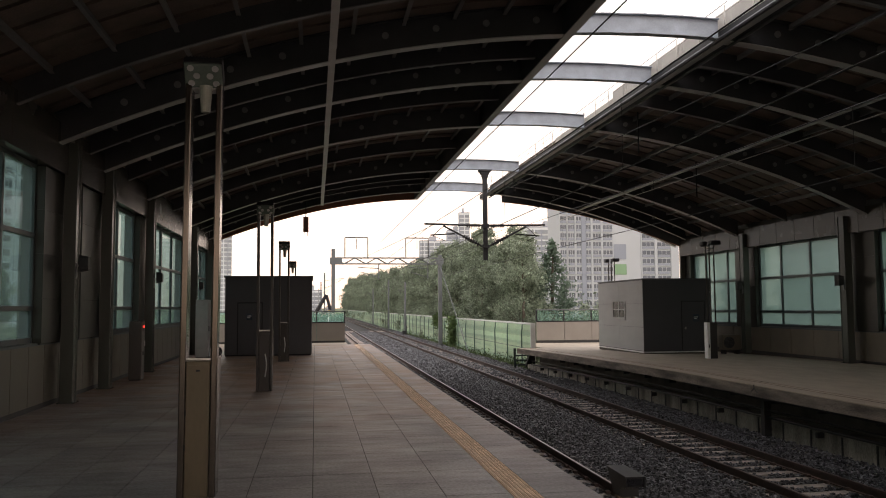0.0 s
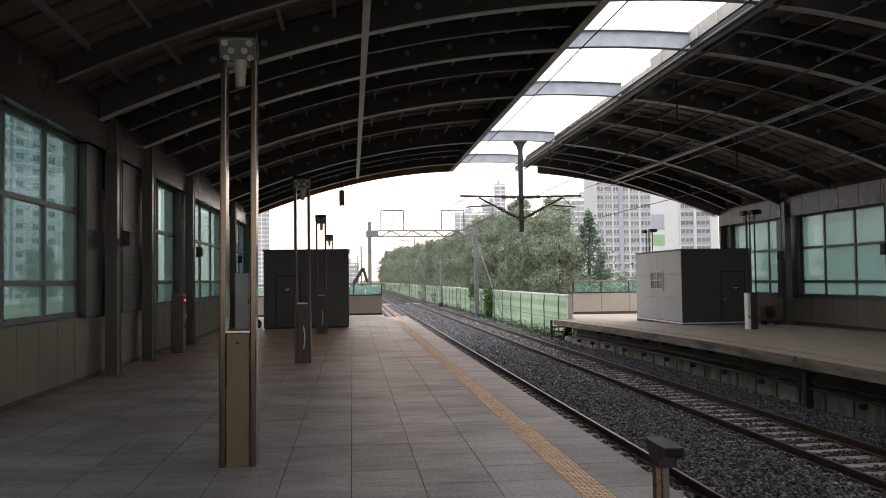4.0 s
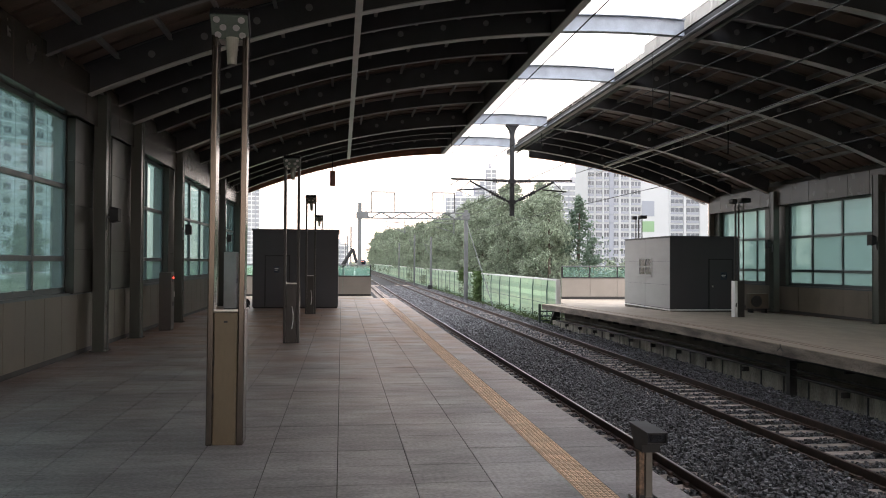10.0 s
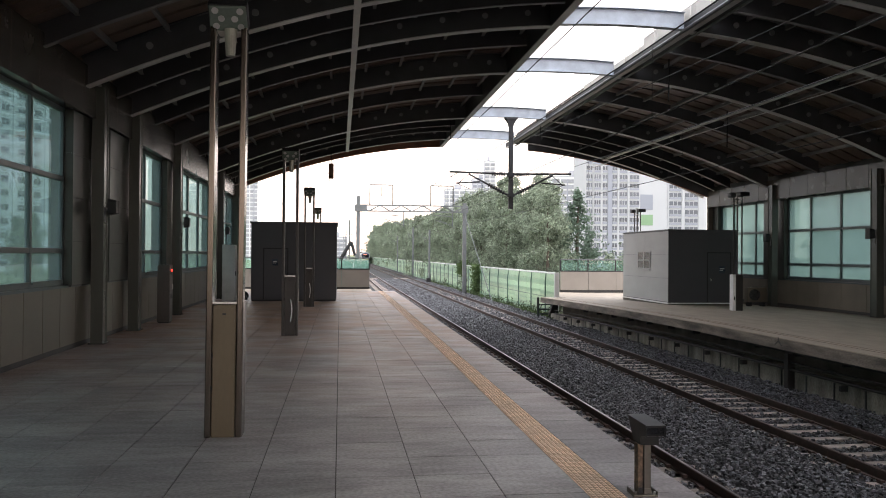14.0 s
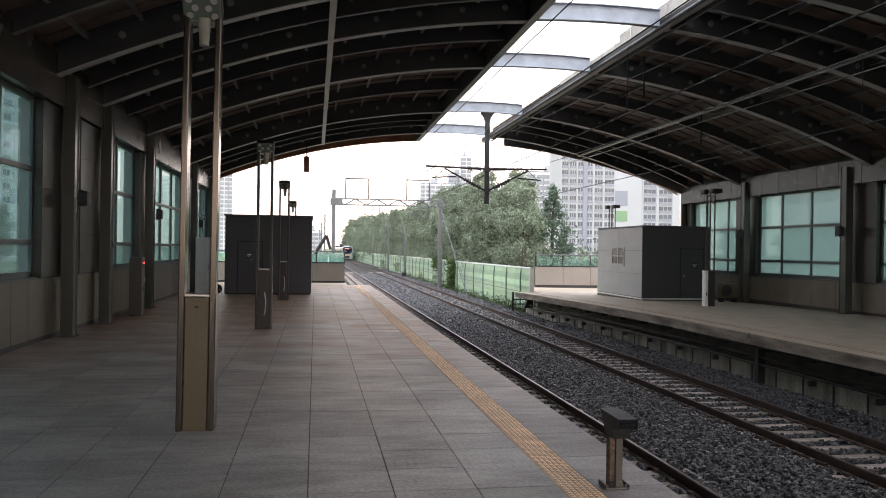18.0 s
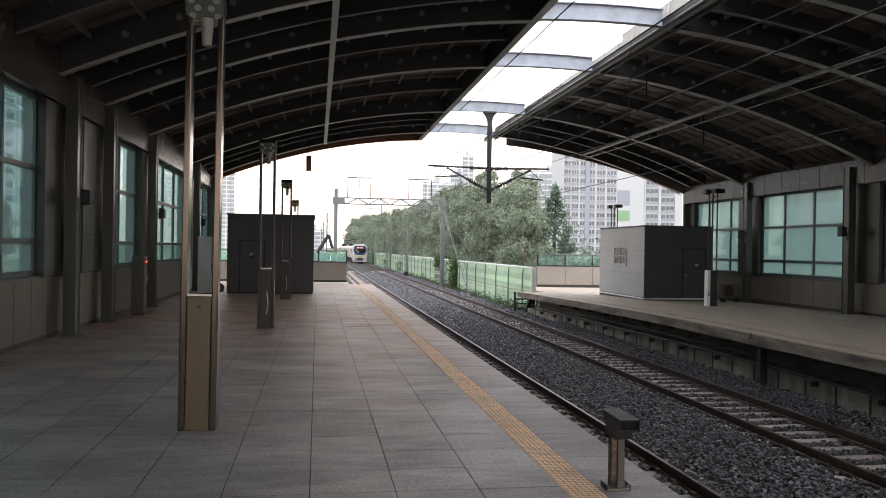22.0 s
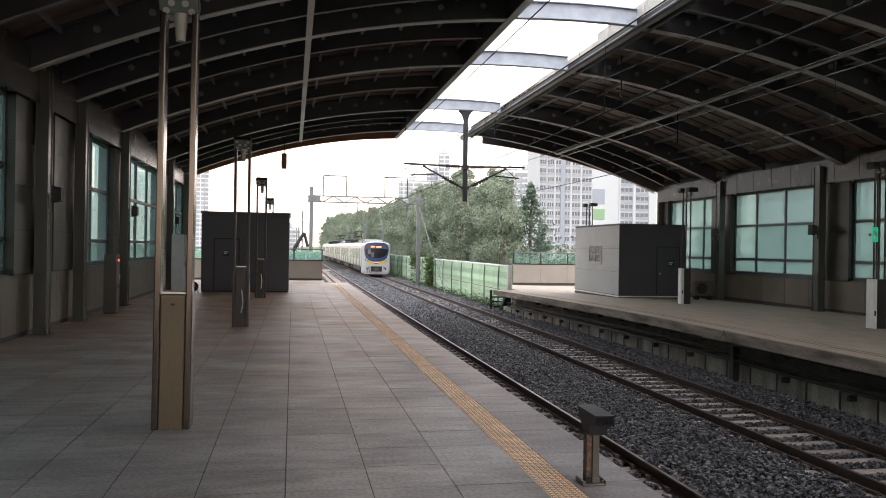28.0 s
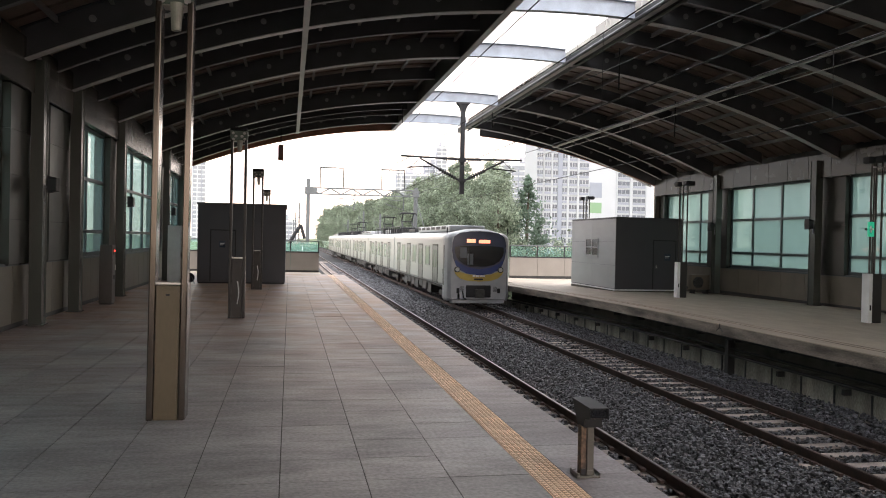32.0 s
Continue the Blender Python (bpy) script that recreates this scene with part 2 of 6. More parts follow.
M = {
    "stone": paving("platform_stone", (0.32, 0.288, 0.279), (0.215, 0.192, 0.185), False),
    # Far slabs: weathering and warm light from the open end, both in the colour.
    "stone_rest": paving("platform_stone_far", (0.285, 0.228, 0.205), (0.19, 0.15, 0.135), True),
    "grout": mat("grout", (0.065, 0.054, 0.048), 0.9),
    "edge": paving("edge_stone", (0.26, 0.225, 0.225), (0.19, 0.165, 0.165), False),
    "tactile": mat("tactile_yellow", (0.92, 0.635, 0.43), 0.6, world=True, var=0.12, scale=2.5, rand=0.08),
    # Brown for the dome sides: their shade is put into the colour.
    "tactile_dome": mat("tactile_side_shade", (0.5, 0.315, 0.2), 0.7, var=0.15, scale=3.0),
    "concrete": mat("concrete", (0.37, 0.335, 0.29), 0.85, var=0.2, scale=1.2, bump=0.25),
    "concrete_warm": mat("platform_concrete", (0.37, 0.30, 0.235), 0.7, var=0.1, scale=2.2, fine=22, bump=0.12, stretch=(1, 0.35, 1)),
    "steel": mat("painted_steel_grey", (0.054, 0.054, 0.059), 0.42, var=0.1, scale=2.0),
    # Lit undersides of the rib flanges: that light is put into this pale grey.
    "flange": mat("painted_steel_lit", (0.47, 0.455, 0.45), 0.38, var=0.08, scale=2.0),
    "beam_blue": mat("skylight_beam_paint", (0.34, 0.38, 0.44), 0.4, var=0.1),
    "deck": mat("roof_deck", (0.19, 0.138, 0.113), 0.5, var=0.2, scale=1.5),
    "panel": mat("wall_panel_beige", (0.138, 0.12, 0.09), 0.45, var=0.1, scale=1.2, rand=0.05),
    # Niche lining: the shade of the recess is put into this near-black colour.
    "panel_dark": mat("wall_lining_shaded", (0.024, 0.026, 0.021), 0.35, var=0.12, scale=1.2),
    "column": mat("column_green_grey", (0.063, 0.07, 0.06), 0.26, var=0.06, scale=1.0, stretch=(1, 1, 0.3)),
    "skirting": mat("skirting_black", (0.02, 0.02, 0.02), 0.5),
    "frame": mat("window_frame", (0.055, 0.078, 0.085), 0.4, var=0.06),
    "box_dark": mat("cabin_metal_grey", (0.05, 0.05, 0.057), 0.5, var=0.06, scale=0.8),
    "box_lit": mat("cabin_metal_lit_side", (0.31, 0.315, 0.32), 0.42, var=0.06, scale=0.8, stretch=(1, 1, 3)),
    "inox": mat("brushed_inox", (0.45, 0.44, 0.42), 0.3, 1.0, var=0.06, scale=4, stretch=(1, 1, 0.1)),
    "ochre": mat("ochre_panel", (0.125, 0.095, 0.058), 0.4, 0.2, var=0.08, scale=2, stretch=(1, 1, 0.3)),
    "dark": mat("dark_metal", (0.018, 0.018, 0.02), 0.55, var=0.1, spec=0.3),
    "rail": mat("rail_rust", (0.052, 0.029, 0.022), 0.75, 0.0, var=0.2, scale=6, bump=0.1),
    "railtop": mat("rail_polished", (0.3, 0.29, 0.29), 0.35, 1.0, var=0.05),
    "sleeper": mat("sleeper_concrete", (0.33, 0.28, 0.25), 0.85, var=0.2, scale=4, bump=0.2, rand=0.15),
    "ballast": mat("ballast_stone", (0.085, 0.085, 0.094), 0.5, var=0.2, scale=8, island=0.85),
    # Shade in the gaps between stones is put into this near-black bed.
    "bed_shade": mat("ballast_bed", (0.014, 0.013, 0.013), 0.95, var=0.3, scale=14, fine=60, bump=0.6),
    "ground": mat("ground_grass", (0.09, 0.12, 0.05), 0.95, var=0.3, scale=0.3, col2=(0.06, 0.07, 0.03)),
    "fence": mat("noise_barrier_green", (0.62, 0.70, 0.55), 0.5, var=0.22, scale=0.5, island=0.12, stretch=(1, 0.12, 5), col2=(0.42, 0.57, 0.45)),
    "fence_post": mat("fence_post_green", (0.09, 0.16, 0.13), 0.5),
    "white": mat("white_paint", (0.72, 0.73, 0.72), 0.5, var=0.04),
    "leaf": mat("tree_leaves", (0.25, 0.3, 0.215), 0.7, var=0.2, scale=0.4, island=0.55),
    "leaf_dark": mat("conifer_needles", (0.11, 0.16, 0.115), 0.7, var=0.2, scale=0.4, island=0.3),
    "vine": mat("vine_leaves", (0.09, 0.14, 0.05), 0.6, var=0.15, scale=2, island=0.3),
    "bark": mat("bark", (0.10, 0.08, 0.06), 0.9, var=0.2, scale=4, bump=0.3),
    "apt_white": mat("apartment_white", (0.37, 0.38, 0.40), 0.7, var=0.05, scale=0.05),
    "apt_bright": mat("apartment_bright", (0.44, 0.455, 0.48), 0.7, var=0.04, scale=0.05),
    "apt_grey": mat("apartment_grey", (0.26, 0.28, 0.33), 0.7, var=0.05, scale=0.05),
    "apt_glass": mat("apartment_window", (0.12, 0.13, 0.15), 0.25, var=0.1, scale=0.3, rand=0.25),
    "train_white": mat("train_ivory_steel", (0.37, 0.385, 0.375), 0.32, 0.3, var=0.06, scale=0.6),
    "train_grey": mat("train_cab_grey", (0.33, 0.34, 0.36), 0.35, 0.1, var=0.04),
    "train_navy": mat("train_cab_navy", (0.042, 0.05, 0.088), 0.12, var=0.05),
    "train_blue": mat("train_band_blue", (0.022, 0.04, 0.14), 0.2, var=0.05),
    "train_yellow": mat("train_band_yellow", (0.45, 0.33, 0.075), 0.35, var=0.05),
    "train_door": mat("train_door", (0.10, 0.105, 0.10), 0.35, 0.3, var=0.05),
    "train_glass": mat("train_window", (0.29, 0.325, 0.285), 0.12, var=0.05),
    "under": mat("underframe", (0.05, 0.048, 0.045), 0.7, var=0.2, scale=5),
    "pane": glass("window_pane", (0.425, 0.54, 0.545), mixin=0.12),
    "pane_milky": glass("window_pane_dusty", (0.38, 0.485, 0.475), mixin=0.42),
    "pane_clear": glass("parapet_pane", (0.76, 0.91, 0.86), mixin=0.1),
    "led": glow("led_red", (1.0, 0.3, 0.17), 1.6),
    "red": glow("lamp_red", (1.0, 0.05, 0.03), 4.0),
    "exit": glow("exit_green", (0.03, 0.6, 0.33), 0.35),
}


# ---- mesh helpers ----
def bx(bm, x0, x1, y0, y1, z0, z1, bevel=0.0):
    """A box between two corners, added to bm."""
    r = bmesh.ops.create_cube(bm, size=1.0)
    for v in r["verts"]:
        v.co = Vector((x0 + (v.co.x + 0.5) * (x1 - x0), y0 + (v.co.y + 0.5) * (y1 - y0), z0 + (v.co.z + 0.5) * (z1 - z0)))
    if bevel:
        edges = {e for v in r["verts"] for e in v.link_edges}
        bmesh.ops.bevel(bm, geom=list(edges), offset=bevel, segments=2, affect="EDGES", profile=0.6)
    return r["verts"]


def rod(bm, a, b, r, n=10, r2=None):
    """A round bar from a to b, added to bm."""
    a, b = Vector(a), Vector(b)
    d = b - a
    m = Matrix.Translation((a + b) / 2) @ d.to_track_quat("Z", "Y").to_matrix().to_4x4()
    bmesh.ops.create_cone(bm, cap_ends=True, segments=n, radius1=r, radius2=r if r2 is None else r2, depth=d.length, matrix=m)


def prism(bm, profile, axis_pts):
    """Sweeps a closed profile of (u, v) along points that give the frame (origin, u axis, v axis)."""
    rings = [[bm.verts.new(Vector(o) + Vector(u) * p[0] + Vector(w) * p[1]) for p in profile] for o, u, w in axis_pts]
    k = len(profile)
    for a, b in zip(rings, rings[1:]):
        for i in range(k):
            bm.faces.new((a[i], a[(i + 1) % k], b[(i + 1) % k], b[i]))
    bm.faces.new(list(reversed(rings[0])))
    bm.faces.new(rings[-1])


def tube(bm, pts, r, n=8):
    """A bent round bar through the points, in one piece."""
    pts = [Vector(p) for p in pts]
    rows = []
    for i, p in enumerate(pts):
        d = (pts[min(i + 1, len(pts) - 1)] - pts[max(i - 1, 0)]).normalized()
        q = d.to_track_quat("Z", "Y").to_matrix()
        rows.append((p, q.col[0], q.col[1]))
    prism(bm, [(r * math.cos(6.2832 * k / n), r * math.sin(6.2832 * k / n)) for k in range(n)], rows)


def data(bm, name, material, smooth=False):
    bmesh.ops.recalc_face_normals(bm, faces=bm.faces)
    me = bpy.data.meshes.new(name)
    bm.to_mesh(me)
    bm.free()
    me.materials.append(M[material] if isinstance(material, str) else material)
    if smooth:
        for p in me.polygons:
            p.use_smooth = True
    return me


def part(name, bm, material, parent, label="", smooth=False):
    ob = new(name, data(bm, name, material, smooth))
    ob.parent = parent
    if label:
        ob["label"] = label
    return ob


def boxes(name, material, parent, *dims, bevel=0.0, label=""):
    """One part made of boxes."""
    bm = bmesh.new()
    for d in dims:
        bx(bm, *d, bevel=bevel)
    return part(name, bm, material, parent, label)


def rods(name, material, parent, *bars, label="", n=10):
    bm = bmesh.new()
    for a, b, r in bars:
        rod(bm, a, b, r, n)
    return part(name, bm, material, parent, label)


def thing(name, m, label, category, group="", kind=""):
    ob = new(name)
    ob.matrix_basis = m
    return tagged(ob, label, category, group, kind)


def solid(name, material, label, category, *dims, kind="", bevel=0.0, m=None, group=""):
    bm = bmesh.new()
    for d in dims:
        bx(bm, *d, bevel=bevel)
    ob = new(name, data(bm, name, material))
    if m is not None:
        ob.matrix_basis = m
    return tagged(ob, label, category, group, kind)


def share(name, me, parent, x, y, z):
    """A piece of its own on shared mesh data."""
    ob = new(name, me)
    ob.parent = parent
    ob.location = (x, y, z)
    return ob


# ---- plan ----
RAIL_Z = -1.22          # top of the rails; the platform floor is z = 0
NEAR_C, FAR_C = 4.62, 8.98
EDGE_L, EDGE_R = 3.02, 10.86
WALL_L, WALL_R = -5.5, 18.2
SKEW = -0.10
COLS_L = [-11.5, -4.0, 3.4, 10.9, 18.35, 21.45, 26.85, 36.4, 42.0]
COLS_R = [-13.8, -6.3, 1.1, 8.6, 16.05, 18.95, 24.6, 31.1]
CROWN_X, CROWN_Z, BOW = 6.5, 7.98, 0.0178


def farther(k):
    """The far side of the line lies a little farther out and lower than the near platform: a growth about the standpoint."""
    c = Vector((0.027, 0.065, 1.987))
    return Matrix.Translation(c) @ Matrix.Diagonal((k, k, k, 1)) @ Matrix.Translation(-c)


FAR_SIDE, FAR_END, BARRIER, LADDER = farther(1.07), farther(1.2), farther(1.08), farther(1.152)


def far_floor(x, y):
    """Level of the far platform: it falls towards its end and towards its wall."""
    return float(np.interp(y, (23, 26.9, 32.5, 42.6, 54), (0, -0.03, -0.1, -0.26, -0.42))) - 0.012 * max(0.0, x - 10.9)


def rib_z(x):
    """Underside of the roof ribs."""
    return CROWN_Z - BOW * (x - CROWN_X) ** 2


def skew_y(x, y):
    """The roof frames stand a little askew to the tracks."""
    return y + SKEW * (min(x, 9.0) + 5.1)

M["upstand"] = mat("upstand_panel_white", (0.74, 0.72, 0.69), 0.5, var=0.05, scale=0.8, rand=0.05)
M["gable_green"] = mat("gable_paint_green", (0.2, 0.32, 0.19), 0.7, var=0.05, scale=0.2)
M["railtop_dull"] = mat("rail_top_dull", (0.085, 0.06, 0.05), 0.5, 0.6, var=0.1)
M["wall_stained"] = mat("retaining_wall", (0.4, 0.375, 0.32), 0.85, var=0.3, scale=1.4, bump=0.2, stretch=(1, 1.4, 0.35))
M["rust_plate"] = mat("rusted_plate", (0.16, 0.1, 0.065), 0.7, var=0.35, scale=14, bump=0.2)
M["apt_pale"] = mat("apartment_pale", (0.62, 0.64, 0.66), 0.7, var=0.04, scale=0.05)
M["edge_line"] = mat("faded_edge_line", (0.2, 0.12, 0.085), 0.8, var=0.3, scale=1.5)
# Sub-rib flanges and discs: the weaker light there is put into the colour.
M["flange_dim"] = mat("painted_steel_dim", (0.2, 0.197, 0.2), 0.45, var=0.1, scale=2.0)
M["lamp_cone"] = mat("aged_lamp_plastic", (0.36, 0.345, 0.29), 0.45, var=0.08)
# Window glass of far blocks, lightened in base colour to stand for haze.
M["apt_glass_hazed"] = mat("apartment_window_hazed", (0.27, 0.29, 0.32), 0.3, var=0.1, scale=0.3, rand=0.2)
M["rim"] = mat("roof_rim_rust", (0.30, 0.13, 0.08), 0.5, var=0.15, scale=1.0)
M["black"] = mat("black_plastic", (0.014, 0.014, 0.015), 0.5, var=0.1, spec=0.3)
M["purlin"] = mat("purlin_paint", (0.22, 0.213, 0.21), 0.45, var=0.1)
M["concrete_dark"] = mat("concrete_darkened", (0.10, 0.09, 0.075), 0.9, var=0.25, scale=1.5, bump=0.2)
M["coping"] = mat("weathered_coping", (0.27, 0.225, 0.185), 0.9, var=0.3, scale=2.0, bump=0.5, stretch=(1, 0.4, 2))
M["parapet"] = mat("parapet_panel", (0.235, 0.21, 0.185), 0.5, var=0.06, scale=1.0)
M["train_glass_dark"] = mat("cabin_window_glass", (0.05, 0.035, 0.035), 0.15, var=0.1)
M["ladder"] = mat("ladder_green", (0.018, 0.035, 0.028), 0.6, var=0.1)
M["plate"] = mat("notice_plate", (0.02, 0.035, 0.06), 0.3)
M["post_dark"] = mat("post_casing_grey", (0.035, 0.031, 0.029), 0.4, 0.2, var=0.08)
M["lens"] = mat("floodlight_glass", (0.15, 0.18, 0.155), 0.2, var=0.1)
M["inox_dark"] = mat("aged_inox", (0.09, 0.085, 0.08), 0.4, 0.5, var=0.1, scale=3, stretch=(1, 1, 0.2))
M["cable"] = mat("cable_black", (0.025, 0.025, 0.028), 0.6)
M["galv"] = mat("galvanised_steel", (0.135, 0.145, 0.15), 0.5, 0.4, var=0.1, scale=2)
M["grass"] = mat("trackside_weeds", (0.085, 0.12, 0.05), 0.8, var=0.2, scale=2, island=0.4)
M["foam"] = mat("grey_cabinet", (0.42, 0.43, 0.42), 0.45, var=0.06)
M["inox_dull"] = mat("dull_inox", (0.13, 0.12, 0.105), 0.4, 0.8, var=0.08)
M["hoard"] = mat("hoarding_green", (0.09, 0.2, 0.165), 0.6, var=0.1)
M["screen"] = mat("windscreen_dark", (0.008, 0.009, 0.012), 0.06, var=0.05)


def leafy(name, amount):
    """Lets part of the light through a thin blade or sheet."""
    nt = M[name].node_tree
    b = nt.nodes["Principled BSDF"]
    out = nt.nodes["Material Output"]
    t = nt.nodes.new("ShaderNodeBsdfTranslucent")
    nt.links.new(b.inputs["Base Color"].links[0].from_socket, t.inputs[0])
    mx = nt.nodes.new("ShaderNodeMixShader")
    mx.inputs[0].default_value = amount
    nt.links.new(b.outputs[0], mx.inputs[1])
    nt.links.new(t.outputs[0], mx.inputs[2])
    nt.links.new(mx.outputs[0], out.inputs[0])


for key, amount in (("leaf", 0.3), ("leaf_dark", 0.3), ("vine", 0.4), ("grass", 0.4), ("fence", 0.55), ("upstand", 0.5)):
    leafy(key, amount)
M["pole"] = mat("aged_inox_pole", (0.12, 0.102, 0.085), 0.18, 0.9, var=0.08, scale=3, stretch=(1, 1, 0.1))
# Same panels as the dado, with their shade put into this brown.
M["panel_fascia"] = mat("fascia_panel_shaded", (0.056, 0.047, 0.038), 0.24, spec=0.5, var=0.04, scale=1.2, rand=0.08)
M["blind"] = mat("cab_interior_panel", (0.10, 0.11, 0.12), 0.3, var=0.05)
# ---- ground ----
bm = bmesh.new()
g = [(-2500, -300), (2500, -300), (2500, 4200), (-2500, 4200)]
bm.faces.new([bm.verts.new((x, y, -2.0)) for x, y in g])
tagged(new("ground", data(bm, "ground", "ground")), "grass and scrub covered ground beside the railway", "ground", kind="structure")
solid("ballast_bed", "bed_shade", "ballast bed under both tracks, darkened as shade between the stones", "track bed", (2.7, 11.9, -60, 900, -1.98, -1.46), kind="structure")

# ---- platforms ----
solid("platform_base_left", "concrete", "concrete body of the tiled platform", "platform", (-6.4, 2.55, -60, 44.2, -2.0, -0.04), (2.55, EDGE_L - 0.03, -60, 44.2, -0.3, -0.04), kind="structure")


def slab(name, xs, ys, z0, z1, material, label):
    """A slab of the far platform between two levels that follow its falling floor."""
    verts, quads = [], []
    for y in ys:
        for x in xs:
            f = far_floor(x, y)
            verts += [(x, y, f + z0), (x, y, f + z1)]
    w = len(xs) * 2
    for j in range(len(ys) - 1):
        for i in range(len(xs) - 1):
            p = j * w + i * 2
            quads += [(p + 1, p + 3, p + w + 3, p + w + 1), (p, p + w, p + w + 2, p + 2)]
        p, q = j * w, j * w + w - 2
        quads += [(p, p + 1, p + w + 1, p + w), (q, q + w, q + w + 1, q + 1)]
    for i in range(len(xs) - 1):
        p, q = i * 2, (len(ys) - 1) * w + i * 2
        quads += [(p, p + 2, p + 3, p + 1), (q, q + 1, q + 3, q + 2)]
    me = bpy.data.meshes.new(name)
    me.from_pydata(verts, [], quads)
    me.materials.append(M[material])
    return tagged(new(name, me), label, "platform", kind="structure")


Y_FALL = (-60, 0, 23, 26.9, 32.5, 42.6)
slab("platform_slab_right", (EDGE_R, 12.3, 15, 19, 22), Y_FALL, -0.28, 0.0, "concrete_warm", "worn beige concrete platform slab with a cracked edge")
slab("platform_apron_right", (12.3, 15, 19, 26), (42.6, 54), -0.3, 0.0, "concrete_warm", "worn concrete apron behind the platform end")
slab("platform_base_right", (11.33, 22), (-60, 0, 23, 26.9, 32.5, 42.2), -2.0, -0.86, "wall_stained", "streaked pale concrete retaining wall under the platform")
# Shade under the slab is put into this wall's dark colour.
slab("platform_recess_right", (12.0, 22), (-60, 0, 23, 26.9, 32.5, 42.2), -0.862, -0.285, "concrete_dark", "concrete wall set back under the platform slab, shade in its colour")
slab("platform_coping_right", (EDGE_R - 0.012, EDGE_R - 0.002), Y_FALL, -0.275, -0.02, "coping", "dark weathered concrete edge of the platform")
for off, wide in ((0.5, 0.03), (0.72, 0.02)):
    slab("platform_edge_line", (EDGE_R + off, EDGE_R + off + wide), Y_FALL, -0.01, 0.004, "edge_line", "faded rust-coloured line along the platform edge")

# ---- roof ----
MAIN = [-11.5, -4.0, 3.4, 10.9, 17.75, 21.35, 26.75, 35.45, 41.9]
SUB = [-7.7, -0.3, 7.1, 15.25, 20.0, 24.0, 31.35, 38.7, 40.4]
PURLINS_L = [-4.7, -3.6, -2.5, -1.4, -0.3, 0.8, 1.9, 3.0, 4.1, 5.2]
PURLINS_R = [9.6, 10.6, 11.7, 12.8, 13.9, 15.0, 16.1, 17.2, 18.3]
SKY_L, SKY_R = 5.5, 8.87
DECK_R = 9.5
ROOF_0 = -12.1
END_L, END_R = 43.6, 42.8


def end_y(x):
    """Where the roof ends, before the askew: straight on one half, askew on the other."""
    return END_L - SKEW * (min(x, 9.0) + 5.1) if x < 7 else END_R + 1.41 - 0.3 * (x - 9.5)


def arch_part(name, x0, x1, y, width, below, above, material, parent, n=18, label=""):
    bm = bmesh.new()
    rows = []
    for i in range(n + 1):
        x = x0 + (x1 - x0) * i / n
        rows.append(((x, skew_y(x, y(x) if callable(y) else y), rib_z(x)), (0, 1, 0), (0, 0, 1)))
    h = width / 2
    prism(bm, [(-h, below), (h, below), (h, above), (-h, above)], rows)
    return part(name, bm, material, parent, label)


for y in MAIN:
    rib = thing("roof_rib", pose(0, 0, 0), "dark steel roof rib with its lower flange coloured as lit", "roof rib", "main ribs of the roof", "structure")
    for x0, x1, purl in ((-5.4, SKY_L, PURLINS_L), (SKY_R, 19.15, PURLINS_R)):
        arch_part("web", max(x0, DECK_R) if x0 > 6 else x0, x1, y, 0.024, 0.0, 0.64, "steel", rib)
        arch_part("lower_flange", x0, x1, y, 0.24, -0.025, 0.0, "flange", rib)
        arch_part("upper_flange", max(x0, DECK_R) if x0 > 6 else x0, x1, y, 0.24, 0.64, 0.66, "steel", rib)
        if y > 5:
            for px in purl[:-1]:
                x = px + 0.7
                rods("connection_disc", "flange_dim", rib, ((x, skew_y(x, y) - 0.045, rib_z(x) + 0.36), (x, skew_y(x, y) + 0.045, rib_z(x) + 0.36), 0.075), n=12)
    arch_part("web", SKY_R, DECK_R, y, 0.024, 0.0, 0.2, "steel", rib, 3)
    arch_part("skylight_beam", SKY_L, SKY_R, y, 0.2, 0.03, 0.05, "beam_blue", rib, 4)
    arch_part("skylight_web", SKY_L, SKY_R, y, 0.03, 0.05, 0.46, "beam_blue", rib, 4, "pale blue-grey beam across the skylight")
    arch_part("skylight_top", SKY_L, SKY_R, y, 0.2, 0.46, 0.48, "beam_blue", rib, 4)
for y in SUB:
    rib = thing("roof_sub_rib", pose(0, 0, 0), "slender dark steel sub-rib under the roof deck", "roof rib", "slender ribs of the roof", "structure")
    for x0, x1 in ((-5.4, SKY_L), (DECK_R, 19.0)):
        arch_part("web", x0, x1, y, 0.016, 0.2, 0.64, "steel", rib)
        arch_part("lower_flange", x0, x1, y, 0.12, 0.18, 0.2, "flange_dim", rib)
roof = thing("roof_framing", pose(0, 0, 0), "steel purlins and bracing bars under the station roof", "roof framing", kind="structure")


def along(name, material, x, y0, y1, w, z0, z1, parent, label=""):
    """A bar along the tracks under the roof."""
    bm = bmesh.new()
    ya, yb = skew_y(x, y0), skew_y(x, y1)
    bx(bm, x - w / 2, x + w / 2, ya, yb, rib_z(x) + z0, rib_z(x) + z1)
    return part(name, bm, material, parent, label)


for x in PURLINS_L + PURLINS_R:
    along("purlin", "purlin", x, ROOF_0, end_y(x), 0.03, 0.53, 0.64, roof)
    along("purlin_flange", "purlin", x, ROOF_0, end_y(x), 0.085, 0.515, 0.53, roof)
for x in (0.35, 13.72):
    along("bracing_bar", "flange", x, ROOF_0, 42.2, 0.15, -0.035, -0.028, roof, "pale flat bracing bar below the ribs")
    along("bracing_web", "flange", x, ROOF_0, 42.2, 0.02, -0.028, 0.06, roof)
